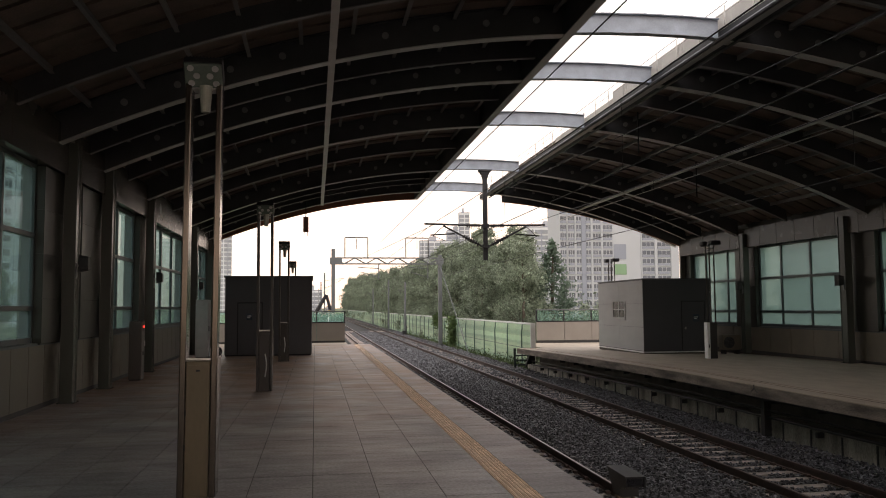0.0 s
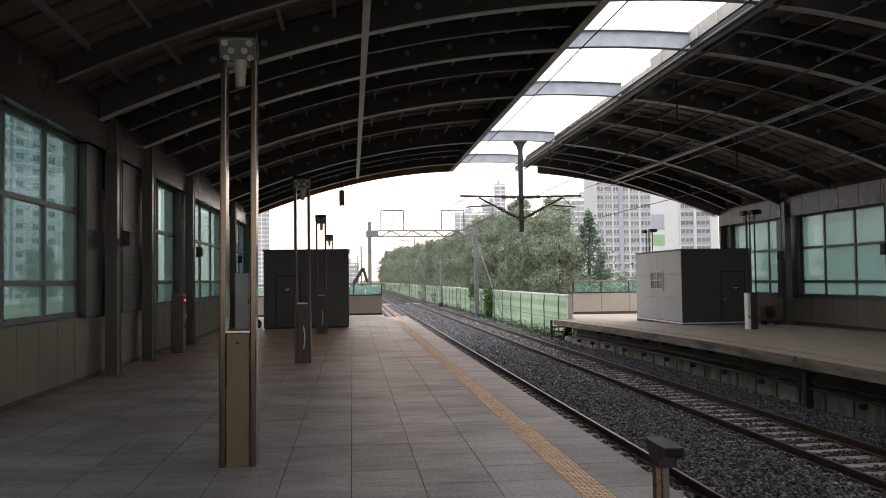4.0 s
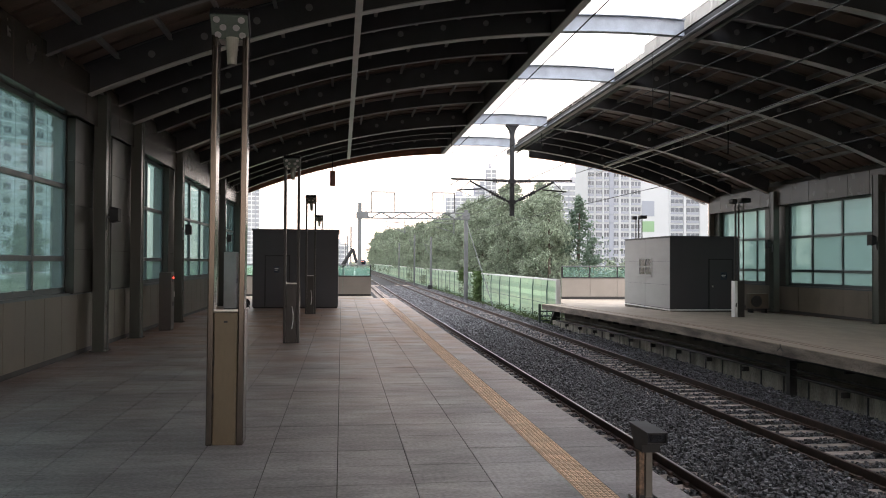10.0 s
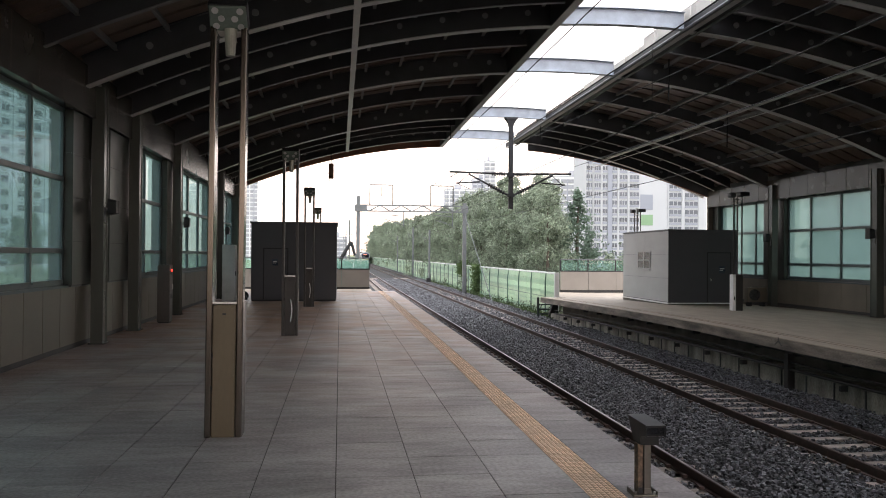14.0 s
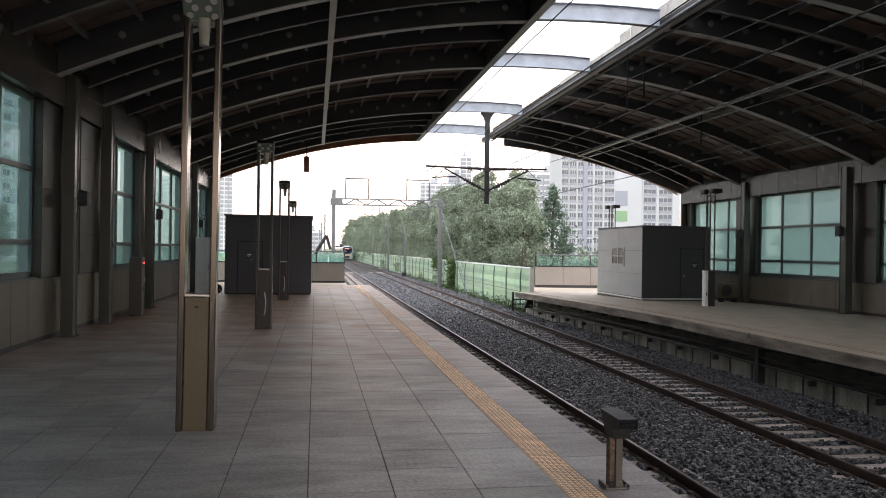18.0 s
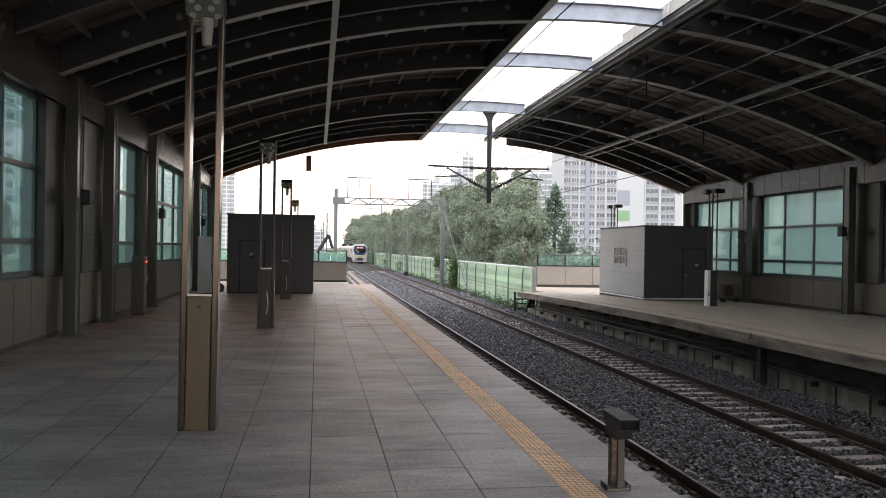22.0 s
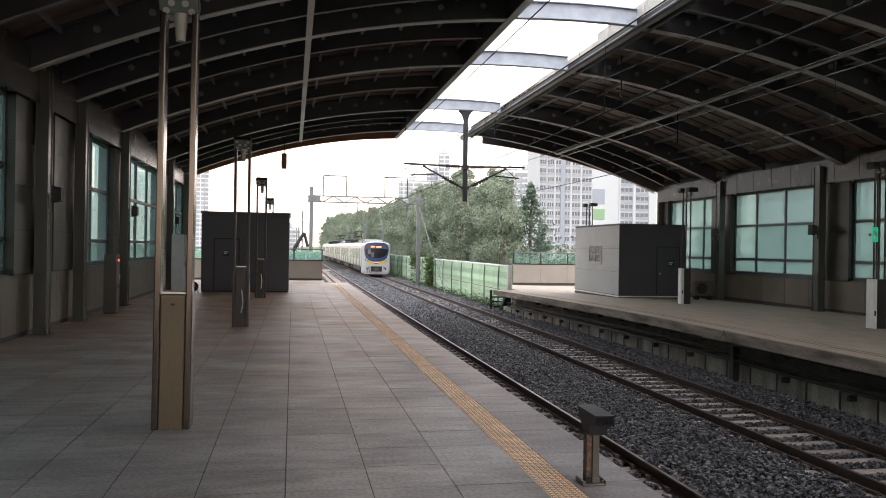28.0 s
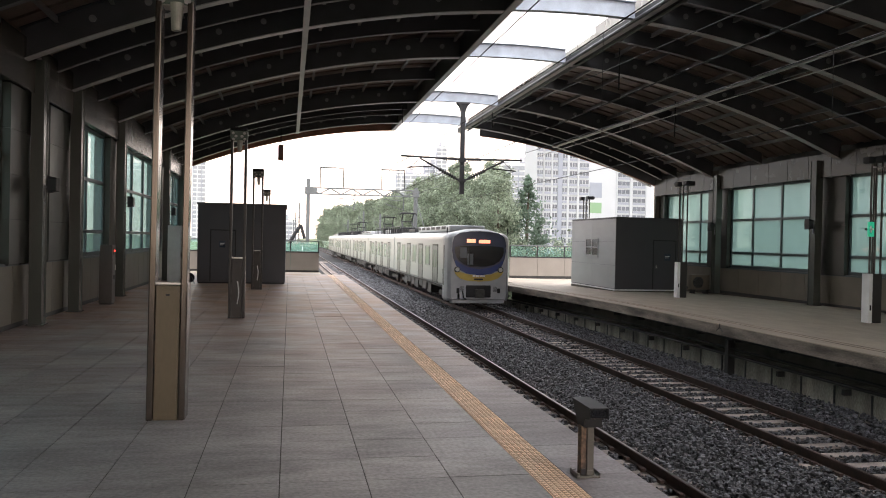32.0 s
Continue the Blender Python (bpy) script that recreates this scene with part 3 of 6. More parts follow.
along("edge_beam", "steel", SKY_L - 0.06, ROOF_0, end_y(SKY_L), 0.1, -0.02, 0.86, roof, "deep dark edge beam along the skylight")
along("edge_flange", "flange", SKY_L - 0.02, ROOF_0, end_y(SKY_L), 0.2, -0.05, -0.022, roof, "pale lower flange of the skylight edge")
along("edge_beam", "dark", SKY_R + 0.06, ROOF_0, END_R + 1.3, 0.1, -0.02, 0.2, roof, "deep dark edge beam along the skylight")
along("gutter", "dark", (SKY_R + 0.11 + DECK_R) / 2 + 0.03, ROOF_0, END_R + 1.3, DECK_R - SKY_R - 0.02, 0.2, 0.26, roof, "dark rain gutter between the skylight and the deck")
along("edge_flange", "flange", SKY_R + 0.1, ROOF_0, END_R + 1.3, 0.16, -0.04, -0.022, roof, "pale lower flange of the skylight edge")
for k in range(38):
    y = -4 + k * 1.18
    rods("upstand_post", "inox", roof, ((SKY_R + 0.02, y, rib_z(SKY_R) + 0.2), (SKY_R + 0.02, y, rib_z(SKY_R) + 0.72), 0.014), n=6)
for k in range(34):
    y = ROOF_0 + 0.8 + k * 1.18
    boxes("upstand_panel", "upstand", roof, (SKY_R + 0.06, SKY_R + 0.08, y + 0.012, y + 1.168, rib_z(SKY_R) + 0.14, rib_z(SKY_R) + (0.62 if y < 22 else 0.42)), bevel=0.004, label="pale translucent upstand panel")
rods("upstand_rail", "inox", roof, ((SKY_R + 0.02, ROOF_0, rib_z(SKY_R) + 0.75), (SKY_R + 0.02, 40, rib_z(SKY_R) + 0.75), 0.012), ((SKY_R + 0.02, ROOF_0, rib_z(SKY_R) + 0.55), (SKY_R + 0.02, 40, rib_z(SKY_R) + 0.55), 0.009), n=6)
rods("service_pipe", "steel", roof, ((SKY_R - 0.05, ROOF_0, rib_z(SKY_R) - 0.02), (SKY_R - 0.05, 41.5, rib_z(SKY_R) - 0.02), 0.05), ((SKY_R + 0.28, ROOF_0, rib_z(SKY_R) - 0.1), (SKY_R + 0.28, 41.5, rib_z(SKY_R) - 0.1), 0.035), n=8)
rods("hanging_cable", "flange", roof, ((13.0, -10, 6.2), (13.0, 41.5, 6.6), 0.016), n=6)
for x, y in ((4.9, 35.6), (8.95, 35.3), (10.4, 24.5), (14.4, 28.5)):
    rods("hanger", "dark", roof, ((x, y, rib_z(x) - 0.75), (x, y, rib_z(x) + 0.6), 0.022), n=6)
for x0, x1 in ((-6.3, SKY_L), (DECK_R, 19.5)):
    # deck boards run with the ribs, every other one a little higher
    verts, quads = [], []
    n, board = 16, 0.38
    for r in range(int((44.6 - ROOF_0) / board)):
        ya, yb = ROOF_0 + r * board, ROOF_0 + (r + 1) * board + (0.01 if r % 2 else -0.05)
        lift = 0.0 if r % 2 else 0.035
        k = len(verts)
        for i in range(n + 1):
            x = x0 + (x1 - x0) * i / n
            stop = skew_y(x, end_y(x))
            for y, z in ((ya, 0.65), (yb, 0.65), (yb, 0.74), (ya, 0.74)):
                verts.append((x, min(skew_y(x, y), stop), rib_z(x) + z + lift))
        quads += [(k, k + 1, k + 2, k + 3), (k + 4 * n + 3, k + 4 * n + 2, k + 4 * n + 1, k + 4 * n)]
        for i in range(n):
            p = k + 4 * i
            quads += [(p + j, p + 4 + j, p + 4 + (j + 1) % 4, p + (j + 1) % 4) for j in range(4)]
    deck = bpy.data.meshes.new("ceiling")
    deck.from_pydata(verts, [], quads)
    deck.materials.append(M["deck"])
    cover = bpy.data.meshes.new("roof_cover")
    cv, cq = [], []
    for i in range(n + 1):
        x = x0 + (x1 - x0) * i / n
        for y in (ROOF_0, end_y(x)):
            for z in (0.79, 0.83):
                cv.append((x, skew_y(x, y), rib_z(x) + z))
    for i in range(n):
        p = 4 * i
        cq += [(p, p + 2, p + 6, p + 4), (p + 1, p + 5, p + 7, p + 3), (p, p + 4, p + 5, p + 1), (p + 2, p + 3, p + 7, p + 6)]
    cq += [(0, 1, 3, 2), (4 * n, 4 * n + 2, 4 * n + 3, 4 * n + 1)]
    cover.from_pydata(cv, [], cq)
    cover.materials.append(M["steel"])
    tagged(new("roof_cover", cover), "dark metal covering of the curved roof", "roof", kind="structure")
    tagged(new("ceiling", deck), "brown boarded underside of the curved roof", "ceiling", kind="structure")
    rim = thing("roof_rim", pose(0, 0, 0), "rust-brown metal fascia at the roof end", "fascia", kind="structure")
    arch_part("fascia", x0 + 0.6, x1 - 0.05 if x1 > 10 else x1, end_y, 0.06, -0.01, 0.85, "steel" if x1 > 10 else "rim", rim)
    arch_part("rim_strip", x0 + 0.6, x1 - 0.05 if x1 > 10 else x1, end_y, 0.09, -0.05, -0.012, "rim", rim, label="thin rust-red edge strip")

# ---- walls ----
FACE_L, FACE_R = -5.3, 17.85


def wall_side(side, bays, xd, xg, xf, z_sill, z_head, z_tr, panel_w, fascia_w, fascia_h=1.05):
    """One long wall: dado panels, lined window niches, glazed openings and the fascia above."""
    s = 1 if side == "left" else -1
    xo = xg - s * 0.25
    y_lo, y_hi = bays[0][0], bays[-1][1]
    at = FAR_SIDE if side == "right" else pose(0, 0, 0)
    wall = thing(f"wall_{side}", at, "beige metal-panelled station wall with black skirting", "wall", kind="structure")
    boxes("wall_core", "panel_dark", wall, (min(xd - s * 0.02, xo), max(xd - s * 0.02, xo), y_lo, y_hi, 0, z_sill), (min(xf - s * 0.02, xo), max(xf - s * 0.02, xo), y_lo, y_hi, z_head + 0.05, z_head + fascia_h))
    boxes("upper_wall", "dark", wall, (min(xf - s * 0.3, xo), max(xf - s * 0.3, xo), y_lo, y_hi, z_head + fascia_h, z_head + 1.75))
    if side == "right":
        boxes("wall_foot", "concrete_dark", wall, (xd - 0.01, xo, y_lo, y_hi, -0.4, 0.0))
    boxes("skirting", "skirting", wall, (min(xd, xd + s * 0.006), max(xd, xd + s * 0.006), y_lo, y_hi, 0, 0.1))
    n = max(1, round((y_hi - y_lo) / panel_w))
    for i in range(n):
        a = y_hi - (n - i) * panel_w
        boxes("dado_panel", "panel", wall, (min(xd - s * 0.015, xd + s * 0.012), max(xd - s * 0.015, xd + s * 0.012), a + 0.008, min(a + panel_w, y_hi) - 0.008, 0.1, z_sill - 0.02), bevel=0.004)
    n = max(1, round((y_hi - y_lo) / fascia_w))
    for i in range(n):
        a = y_hi - (n - i) * fascia_w
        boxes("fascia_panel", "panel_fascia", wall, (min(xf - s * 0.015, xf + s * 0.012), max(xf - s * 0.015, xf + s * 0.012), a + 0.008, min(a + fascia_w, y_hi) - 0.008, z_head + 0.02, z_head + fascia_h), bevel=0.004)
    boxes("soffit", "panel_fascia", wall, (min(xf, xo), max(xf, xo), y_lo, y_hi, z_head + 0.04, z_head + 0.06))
    boxes("sill", "frame", wall, (min(xg - s * 0.1, xd + s * 0.03), max(xg - s * 0.1, xd + s * 0.03), y_lo, y_hi, z_sill - 0.02, z_sill + 0.03))
    k = 0
    for y0, y1, w0, w1, mull in bays:
        xa, xb = min(xo, xd + s * 0.1), max(xo, xd + s * 0.1)
        # lined piers on both sides of each opening, in courses
        for a, b in ((y0, w0), (w1, y1)):
            if b - a > 0.05:
                nc = 4
                for c in range(nc):
                    za, zb = z_sill + 0.03 + (z_head - z_sill) * c / nc, z_sill + 0.03 + (z_head - z_sill) * (c + 1) / nc - 0.012
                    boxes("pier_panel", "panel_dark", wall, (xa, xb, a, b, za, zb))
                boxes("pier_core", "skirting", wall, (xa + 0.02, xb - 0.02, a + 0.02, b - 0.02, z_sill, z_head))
        if w1 - w0 < 0.1:
            continue
        k += 1
        win = thing(f"window_{side}_{k}", at, "teal-tinted station window in a dark metal frame", "window", "station windows", "structure")
        fx0, fx1 = xg - 0.05, xg + 0.05
        ys = [w0] + list(mull) + [w1]
        zs = [z_sill + 0.03] + list(z_tr) + [z_head + 0.04]
        fr = [(fx0, fx1, y - 0.05 if 0 < i < len(ys) - 1 else (y if i == 0 else y - 0.08), y + 0.05 if 0 < i < len(ys) - 1 else (y + 0.08 if i == 0 else y), zs[0], zs[-1]) for i, y in enumerate(ys)]
        boxes("window_frame", "frame", win, *fr, bevel=0.006)
        boxes("transom", "frame", win, *[(fx0 + 0.004, fx1 - 0.004, w0, w1, z - 0.05 if 0 < i < len(zs) - 1 else (z if i == 0 else z - 0.08), z + 0.05 if 0 < i < len(zs) - 1 else (z + 0.08 if i == 0 else z)) for i, z in enumerate(zs)], bevel=0.006)
        for a, b in zip(ys, ys[1:]):
            for c, d in zip(zs, zs[1:]):
                boxes("pane", "pane" if side == "left" else "pane_milky", win, (xg - 0.006, xg + 0.006, a + 0.04, b - 0.04, c + 0.04, d - 0.04))
            boxes("vent_sash", "frame", win, (xg + s * 0.05 - 0.02, xg + s * 0.05 + 0.02, a + 0.06, b - 0.06, zs[0] + 0.07, zs[0] + 0.12), ((xg + s * 0.07) - 0.02, (xg + s * 0.07) + 0.02, (a + b) / 2 - 0.06, (a + b) / 2 + 0.06, zs[0] + 0.1, zs[0] + 0.13))
    return wall


bays_l = [(-11.5, -4, -10.8, -4.8, (-8.8, -6.8)), (-4, 3.4, -3.2, 2.6, (-1.3, 0.7)), (3.4, 10.9, 4.1, 10.1, (5.6, 7.1, 8.6)), (10.9, 18.0, 11.9, 17.25, (13.7, 15.5)), (18.0, 21.0, 19.3, 19.9, ()), (21.0, 27.0, 22.5, 26.2, (24.1,)), (27.0, 36.4, 28.6, 35.4, (30.75, 32.95)), (36.4, 43.4, 37.8, 42.9, (39.4, 41.0)), (43.4, 43.8, 43.5, 43.52, ())]
wall_side("left", bays_l, WALL_L, -5.62, FACE_L, 1.3, 4.9, (2.03, 3.5), 0.93, 1.25)
rc = COLS_R
bays_r = [(rc[0], rc[1], rc[0] + 0.7, rc[1] - 0.6, (-10.5,)), (rc[1], rc[2], rc[1] + 0.7, rc[2] - 0.6, (-3.0,)), (rc[2], rc[3], rc[2] + 0.7, rc[3] - 0.6, (2.9, 4.5, 6.1)), (rc[3], rc[4], rc[3] + 0.7, rc[4] - 0.6, (10.3, 12.0, 13.7)), (rc[4], rc[5], rc[4] + 0.6, rc[5] - 0.5, (17.2,)), (rc[5], rc[6], rc[5] + 0.7, rc[6] - 0.95, (20.0, 21.6)), (rc[6], rc[7], 24.85, 30.9, (25.45, 27.4, 29.3)), (rc[7], 37.25, 32.5, 36.7, (33.5, 35.5))]
wall_side("right", bays_r, WALL_R, 18.32, FACE_R, 1.08, 4.38, (1.72, 3.08), 1.43, 1.2, 0.82)
solid("wall_end_post", "panel", "beige panelled end of the station wall", "wall", (17.87, 18.55, 37.25, 37.4, -0.3, 5.1), kind="structure", m=FAR_SIDE)


def column(m, s, top):
    c = thing("column", m, "grey-green painted steel column carrying a roof rib", "column", "columns along the walls", "structure")
    boxes("flange", "column", c, (-0.13, 0.13, 0.0, 0.03, 0, top), bevel=0.004)
    boxes("rear_flange", "column", c, (-0.13, 0.13, 0.3, 0.33, 0, top), bevel=0.004)
    boxes("face_plate", "column", c, (0.1 * s - 0.012, 0.1 * s + 0.012, 0.03, 0.3, 0, top))
    boxes("web", "column", c, (-0.08, 0.08, 0.14, 0.18, 0, top))
    boxes("base_plate", "column", c, (-0.17, 0.17, -0.04, 0.37, 0, 0.025))
    for z in (1.1, 3.2):
        boxes("joint_cover", "column", c, (-0.133, 0.133, -0.004, 0.0, z, z + 0.05))
    return c


for y in COLS_L:
    column(pose(-5.23, y, 0), 1, 5.62)
for y in COLS_R:
    column(FAR_SIDE @ pose(17.82, y, 0), -1, 4.98)

# ---- cabins ----
cab = thing("equipment_cabin", pose(-3.7, 34.6, 0), "dark grey metal equipment cabin on the tiled platform", "cabin")
boxes("body", "box_dark", cab, (0, 3.58, 0, 4.0, 0.06, 3.28), bevel=0.01)
boxes("roof_cap", "box_dark", cab, (-0.05, 3.63, -0.05, 4.05, 3.28, 3.36), bevel=0.015, label="thin overhanging roof cap")
boxes("plinth", "dark", cab, (0.03, 3.55, 0.03, 3.97, 0, 0.06))
door = boxes("door", "box_dark", cab, (0.55, 1.5, -0.02, 0.0, 0.08, 2.2), bevel=0.005)
boxes("door_frame", "dark", door, (0.5, 0.55, -0.012, 0.0, 0.08, 2.25), (1.5, 1.55, -0.012, 0.0, 0.08, 2.25), (0.5, 1.55, -0.012, 0.0, 2.2, 2.25))
boxes("notice", "plate", door, (0.88, 1.12, -0.026, -0.02, 1.5, 1.78), label="small dark notice plate")
boxes("notice_line", "white", door, (0.92, 1.08, -0.029, -0.026, 1.66, 1.69), (0.92, 1.04, -0.029, -0.026, 1.6, 1.62))
boxes("handle", "inox", door, (1.4, 1.43, -0.06, -0.02, 1.0, 1.14))

cab = thing("equipment_cabin", FAR_SIDE @ pose(13.75, 32.34, 0), "grey metal equipment cabin with a small barred window", "cabin")
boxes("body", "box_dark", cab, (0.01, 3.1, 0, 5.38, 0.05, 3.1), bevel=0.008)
# Pale track-side panels: the light on this side is put into their colour.
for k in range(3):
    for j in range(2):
        boxes("side_panel", "box_lit", cab, (-0.012, 0.012, 0.006 + j * 2.69, 2.684 + j * 2.69, 0.08 + k * 1.0, 1.07 + k * 1.0), bevel=0.004)
boxes("roof_cap", "box_dark", cab, (-0.03, 3.13, -0.03, 5.41, 3.1, 3.15), bevel=0.01)
boxes("plinth", "white", cab, (-0.03, 3.1, -0.02, 5.4, 0.0, 0.05))
boxes("footing", "concrete_dark", cab, (0.0, 3.08, 0.0, 5.38, -0.12, 0.0))
w = boxes("window", "train_glass_dark", cab, (-0.02, -0.01, 2.0, 3.4, 1.48, 2.18))
boxes("window_frame", "box_lit", w, (-0.04, -0.012, 1.92, 2.0, 1.42, 2.24), (-0.04, -0.012, 3.4, 3.48, 1.42, 2.24), (-0.04, -0.012, 2.0, 3.4, 1.42, 1.48), (-0.04, -0.012, 2.0, 3.4, 2.18, 2.24))
boxes("window_bar", "box_lit", w, (-0.036, -0.016, 2.66, 2.74, 1.48, 2.18), (-0.034, -0.018, 2.0, 3.4, 1.8, 1.85))
boxes("window_sill", "box_lit", w, (-0.08, -0.012, 1.9, 3.5, 1.37, 1.42), bevel=0.006)
door = boxes("door", "box_dark", cab, (1.75, 2.75, -0.018, 0.0, 0.08, 2.15), bevel=0.005)
boxes("door_frame", "dark", door, (1.71, 1.75, -0.01, 0.0, 0.08, 2.19), (2.75, 2.79, -0.01, 0.0, 0.08, 2.19), (1.71, 2.79, -0.01, 0.0, 2.15, 2.19))
boxes("notice", "plate", door, (2.24, 2.52, -0.024, -0.018, 1.3, 1.62), label="small blue notice plate")
boxes("notice_line", "white", door, (2.28, 2.48, -0.027, -0.024, 1.48, 1.51), (2.28, 2.42, -0.027, -0.024, 1.42, 1.44))
boxes("handle", "inox", door, (1.85, 1.9, -0.06, -0.018, 0.98, 1.1))


# ---- lamp posts ----
def lamp_post(m, lower, top):
    """A twin-pole post: cased foot, two inox poles, floodlight box and cone lamp on top, at the height top."""
    p = thing("lamp_post", m, "twin-pole inox lamp post with a floodlight on an ochre cased foot" if lower == "ochre" else "twin-pole lamp post with a floodlight on a grey cased foot", "lamp post", "lamp posts on the platforms")
    foot = boxes("foot_casing", lower, p, (-0.125, 0.125, 0.02, 0.3, 0.0, 1.44), bevel=0.006)
    boxes("access_door", lower, foot, (-0.115, 0.105, 0.012, 0.02, 0.04, 1.4), bevel=0.003)
    boxes("lock", "dark", foot, (-0.02, 0.02, 0.006, 0.012, 1.33, 1.35))
    for z in (0.5, 0.86):
        boxes("hinge", "dark", foot, (-0.13, -0.118, 0.004, 0.02, z, z + 0.06))
    for s in (-1, 1):
        boxes("pole", "pole" if lower == "ochre" else "post_dark", p, (min(s * 0.13, s * 0.195), max(s * 0.13, s * 0.195), 0.0, 0.13, 0.0, top - 0.06), (min(s * 0.14, s * 0.185), max(s * 0.14, s * 0.185), 0.18, 0.3, 0.0, top - 0.06), bevel=0.012)
    boxes("cover_plate", "pole", p, (0.197, 0.2, 0.02, 0.3, 0.0, 1.47), label="pale side cover plate")
    boxes("crossbar", "inox", p, (-0.13, 0.13, 0.05, 0.12, 1.45, 1.47))
    boxes("crossbar", "inox", p, (-0.13, 0.13, 0.05, 0.25, top - 0.12, top - 0.08))
    tilt = pose(0, -0.06, top, 44, 0, 0)
    head = boxes("floodlight", "dark", p, (-0.21, 0.21, 0.012, 0.14, -0.155, 0.155), bevel=0.03)
    head.matrix_basis = tilt
    for k in range(11):
        boxes("cooling_fin", "dark", head, (-0.195 + k * 0.036, -0.18 + k * 0.036, 0.14, 0.19, -0.13, 0.13))
    boxes("lens", "lens", head, (-0.2, 0.2, -0.012, 0.012, -0.145, 0.145), bevel=0.02, label="ribbed glass face with six lamps")
    for z in (-0.09, 0.0, 0.09):
        for s in (-1, 1):
            x = s * (0.13 if z else 0.07)
            rods("lamp", "flange", head, ((x, -0.012, z), (x, -0.022, z), 0.036), n=14)
    if lower != "ochre":
        loop = [(0.02 + 0.035 * math.sin(math.pi * q / 6), -0.012, 0.35 + 0.55 * q / 6) for q in range(7)]
        bm = bmesh.new()
        tube(bm, loop, 0.014, 6)
        part("hose", bm, "white", foot, "pale hose loop on the casing")
    bm = bmesh.new()
    rod(bm, (0.02, 0.02, top - 0.39), (0.02, 0.02, top - 0.1), 0.05, 16, 0.07)
    part("cone_lamp", bm, "lamp_cone", p, "aged white cone-shaped downlight")
    boxes("bracket", "dark", p, (-0.19, 0.19, 0.06, 0.2, top - 0.08, top))
    return p


lamp_post(pose(-1.228, 8.99, 0, 0, 0.4, 0), "ochre", 4.54)
for y, top in ((19.96, 4.39), (30.8, 4.31), (41.6, 4.17)):
    lamp_post(pose(-1.19 if y < 25 else -1.14, y, 0), "post_dark", top)
for x, y, r in ((14.62, 28.1, 0), (14.95, 18.35, 0), (15.0, 39.2, 0)):
    p = thing("lamp_post", FAR_SIDE @ pose(x, y, 0, 0, 0, r), "cluster of slim grey poles with small floodlights on a cased foot", "lamp post", "lamp posts on the platforms")
    boxes("foot_casing", "post_dark", p, (-0.06, 0.22, 0.0, 0.3, 0, 1.35), bevel=0.006)
    boxes("cover_plate", "white", p, (-0.17, -0.065, -0.02, 0.25, 0, 1.35), bevel=0.006, label="white painted cover plate")
    boxes("slot", "dark", p, (-0.14, -0.1, -0.028, -0.02, 0.4, 0.54))
    for px, py in ((-0.12, 0.05), (0.02, 0.05), (0.1, 0.22), (0.2, 0.05)):
        rods("pole", "post_dark", p, ((px, py, 0.1), (px, py, 4.25), 0.028), n=8)
    boxes("floodlight", "dark", p, (0.05, 0.42, -0.12, 0.22, 4.25, 4.42), bevel=0.04)
    boxes("floodlight", "dark", p, (-0.3, -0.1, -0.1, 0.2, 4.2, 4.38), bevel=0.05)
    boxes("crossbar", "flange", p, (-0.14, 0.22, 0.03, 0.07, 4.1, 4.14))
sign = thing("exit_sign", FAR_SIDE @ pose(14.68, 18.2, 2.5), "small glowing green exit sign fixed to the lamp post", "exit sign")
boxes("panel", "exit", sign, (-0.08, 0.08, -0.03, 0.03, -0.19, 0.19), bevel=0.01)
boxes("arrow", "white", sign, (-0.03, 0.07, -0.034, -0.03, -0.02, 0.02), (-0.05, 0.0, -0.034, -0.03, -0.09, 0.09))
boxes("bracket", "dark", sign, (-0.02, 0.02, 0.03, 0.2, -0.03, 0.03))

# ---- edge monitor pedestal ----
ped = thing("sensor_pedestal", pose(2.56, 6.55, 0, 0, 0, -2), "inox pedestal with a black hooded edge monitor", "pedestal")
boxes("base_plate", "inox_dull", ped, (-0.105, 0.105, -0.09, 0.09, 0, 0.016), bevel=0.004)
for x in (-0.105, 0.095):
    boxes("base_flange", "inox_dull", ped, (x, x + 0.01, -0.09, 0.09, 0.016, 0.045), bevel=0.003)
boxes("post", "inox_dull", ped, (-0.004, 0.056, -0.05, 0.05, 0.016, 0.43), bevel=0.006)
boxes("service_channel", "rust_plate", ped, (-0.056, -0.012, -0.046, 0.046, 0.016, 0.43), bevel=0.004, label="rust-stained service channel")
boxes("cable_slot", "dark", ped, (-0.014, -0.003, -0.03, 0.04, 0.016, 0.42))
boxes("foot_cap", "dark", ped, (-0.052, -0.014, -0.052, -0.046, 0.02, 0.07))
boxes("foot_cap", "inox_dull", ped, (-0.006, 0.06, -0.056, 0.056, 0.016, 0.06), bevel=0.004)
for x in (-0.08, 0.08):
    for y in (-0.072, 0.072):
        rods("bolt", "inox", ped, ((x, y, 0.016), (x, y, 0.04), 0.011), n=6)
bm = bmesh.new()
prism(bm, [(0.25, 0.612), (-0.21, 0.612), (-0.2, 0.53), (-0.08, 0.5), (-0.08, 0.428), (0.1, 0.428)], [((-0.045, 0, 0), (0, 1, 0), (0, 0, 1)), ((0.11, 0, 0), (0, 1, 0), (0, 0, 1))])
hood = part("monitor_box", bm, "black", ped, "black hooded monitor housing")
boxes("hood_roof", "black", hood, (-0.051, 0.116, -0.235, 0.262, 0.612, 0.622), bevel=0.004)
for x in (-0.051, 0.11):
    boxes("hood_cheek", "black", hood, (x, x + 0.006, -0.232, -0.2, 0.525, 0.612))
boxes("screen", "screen", hood, (-0.035, 0.1, -0.2125, -0.209, 0.545, 0.6), label="dark glass screen")

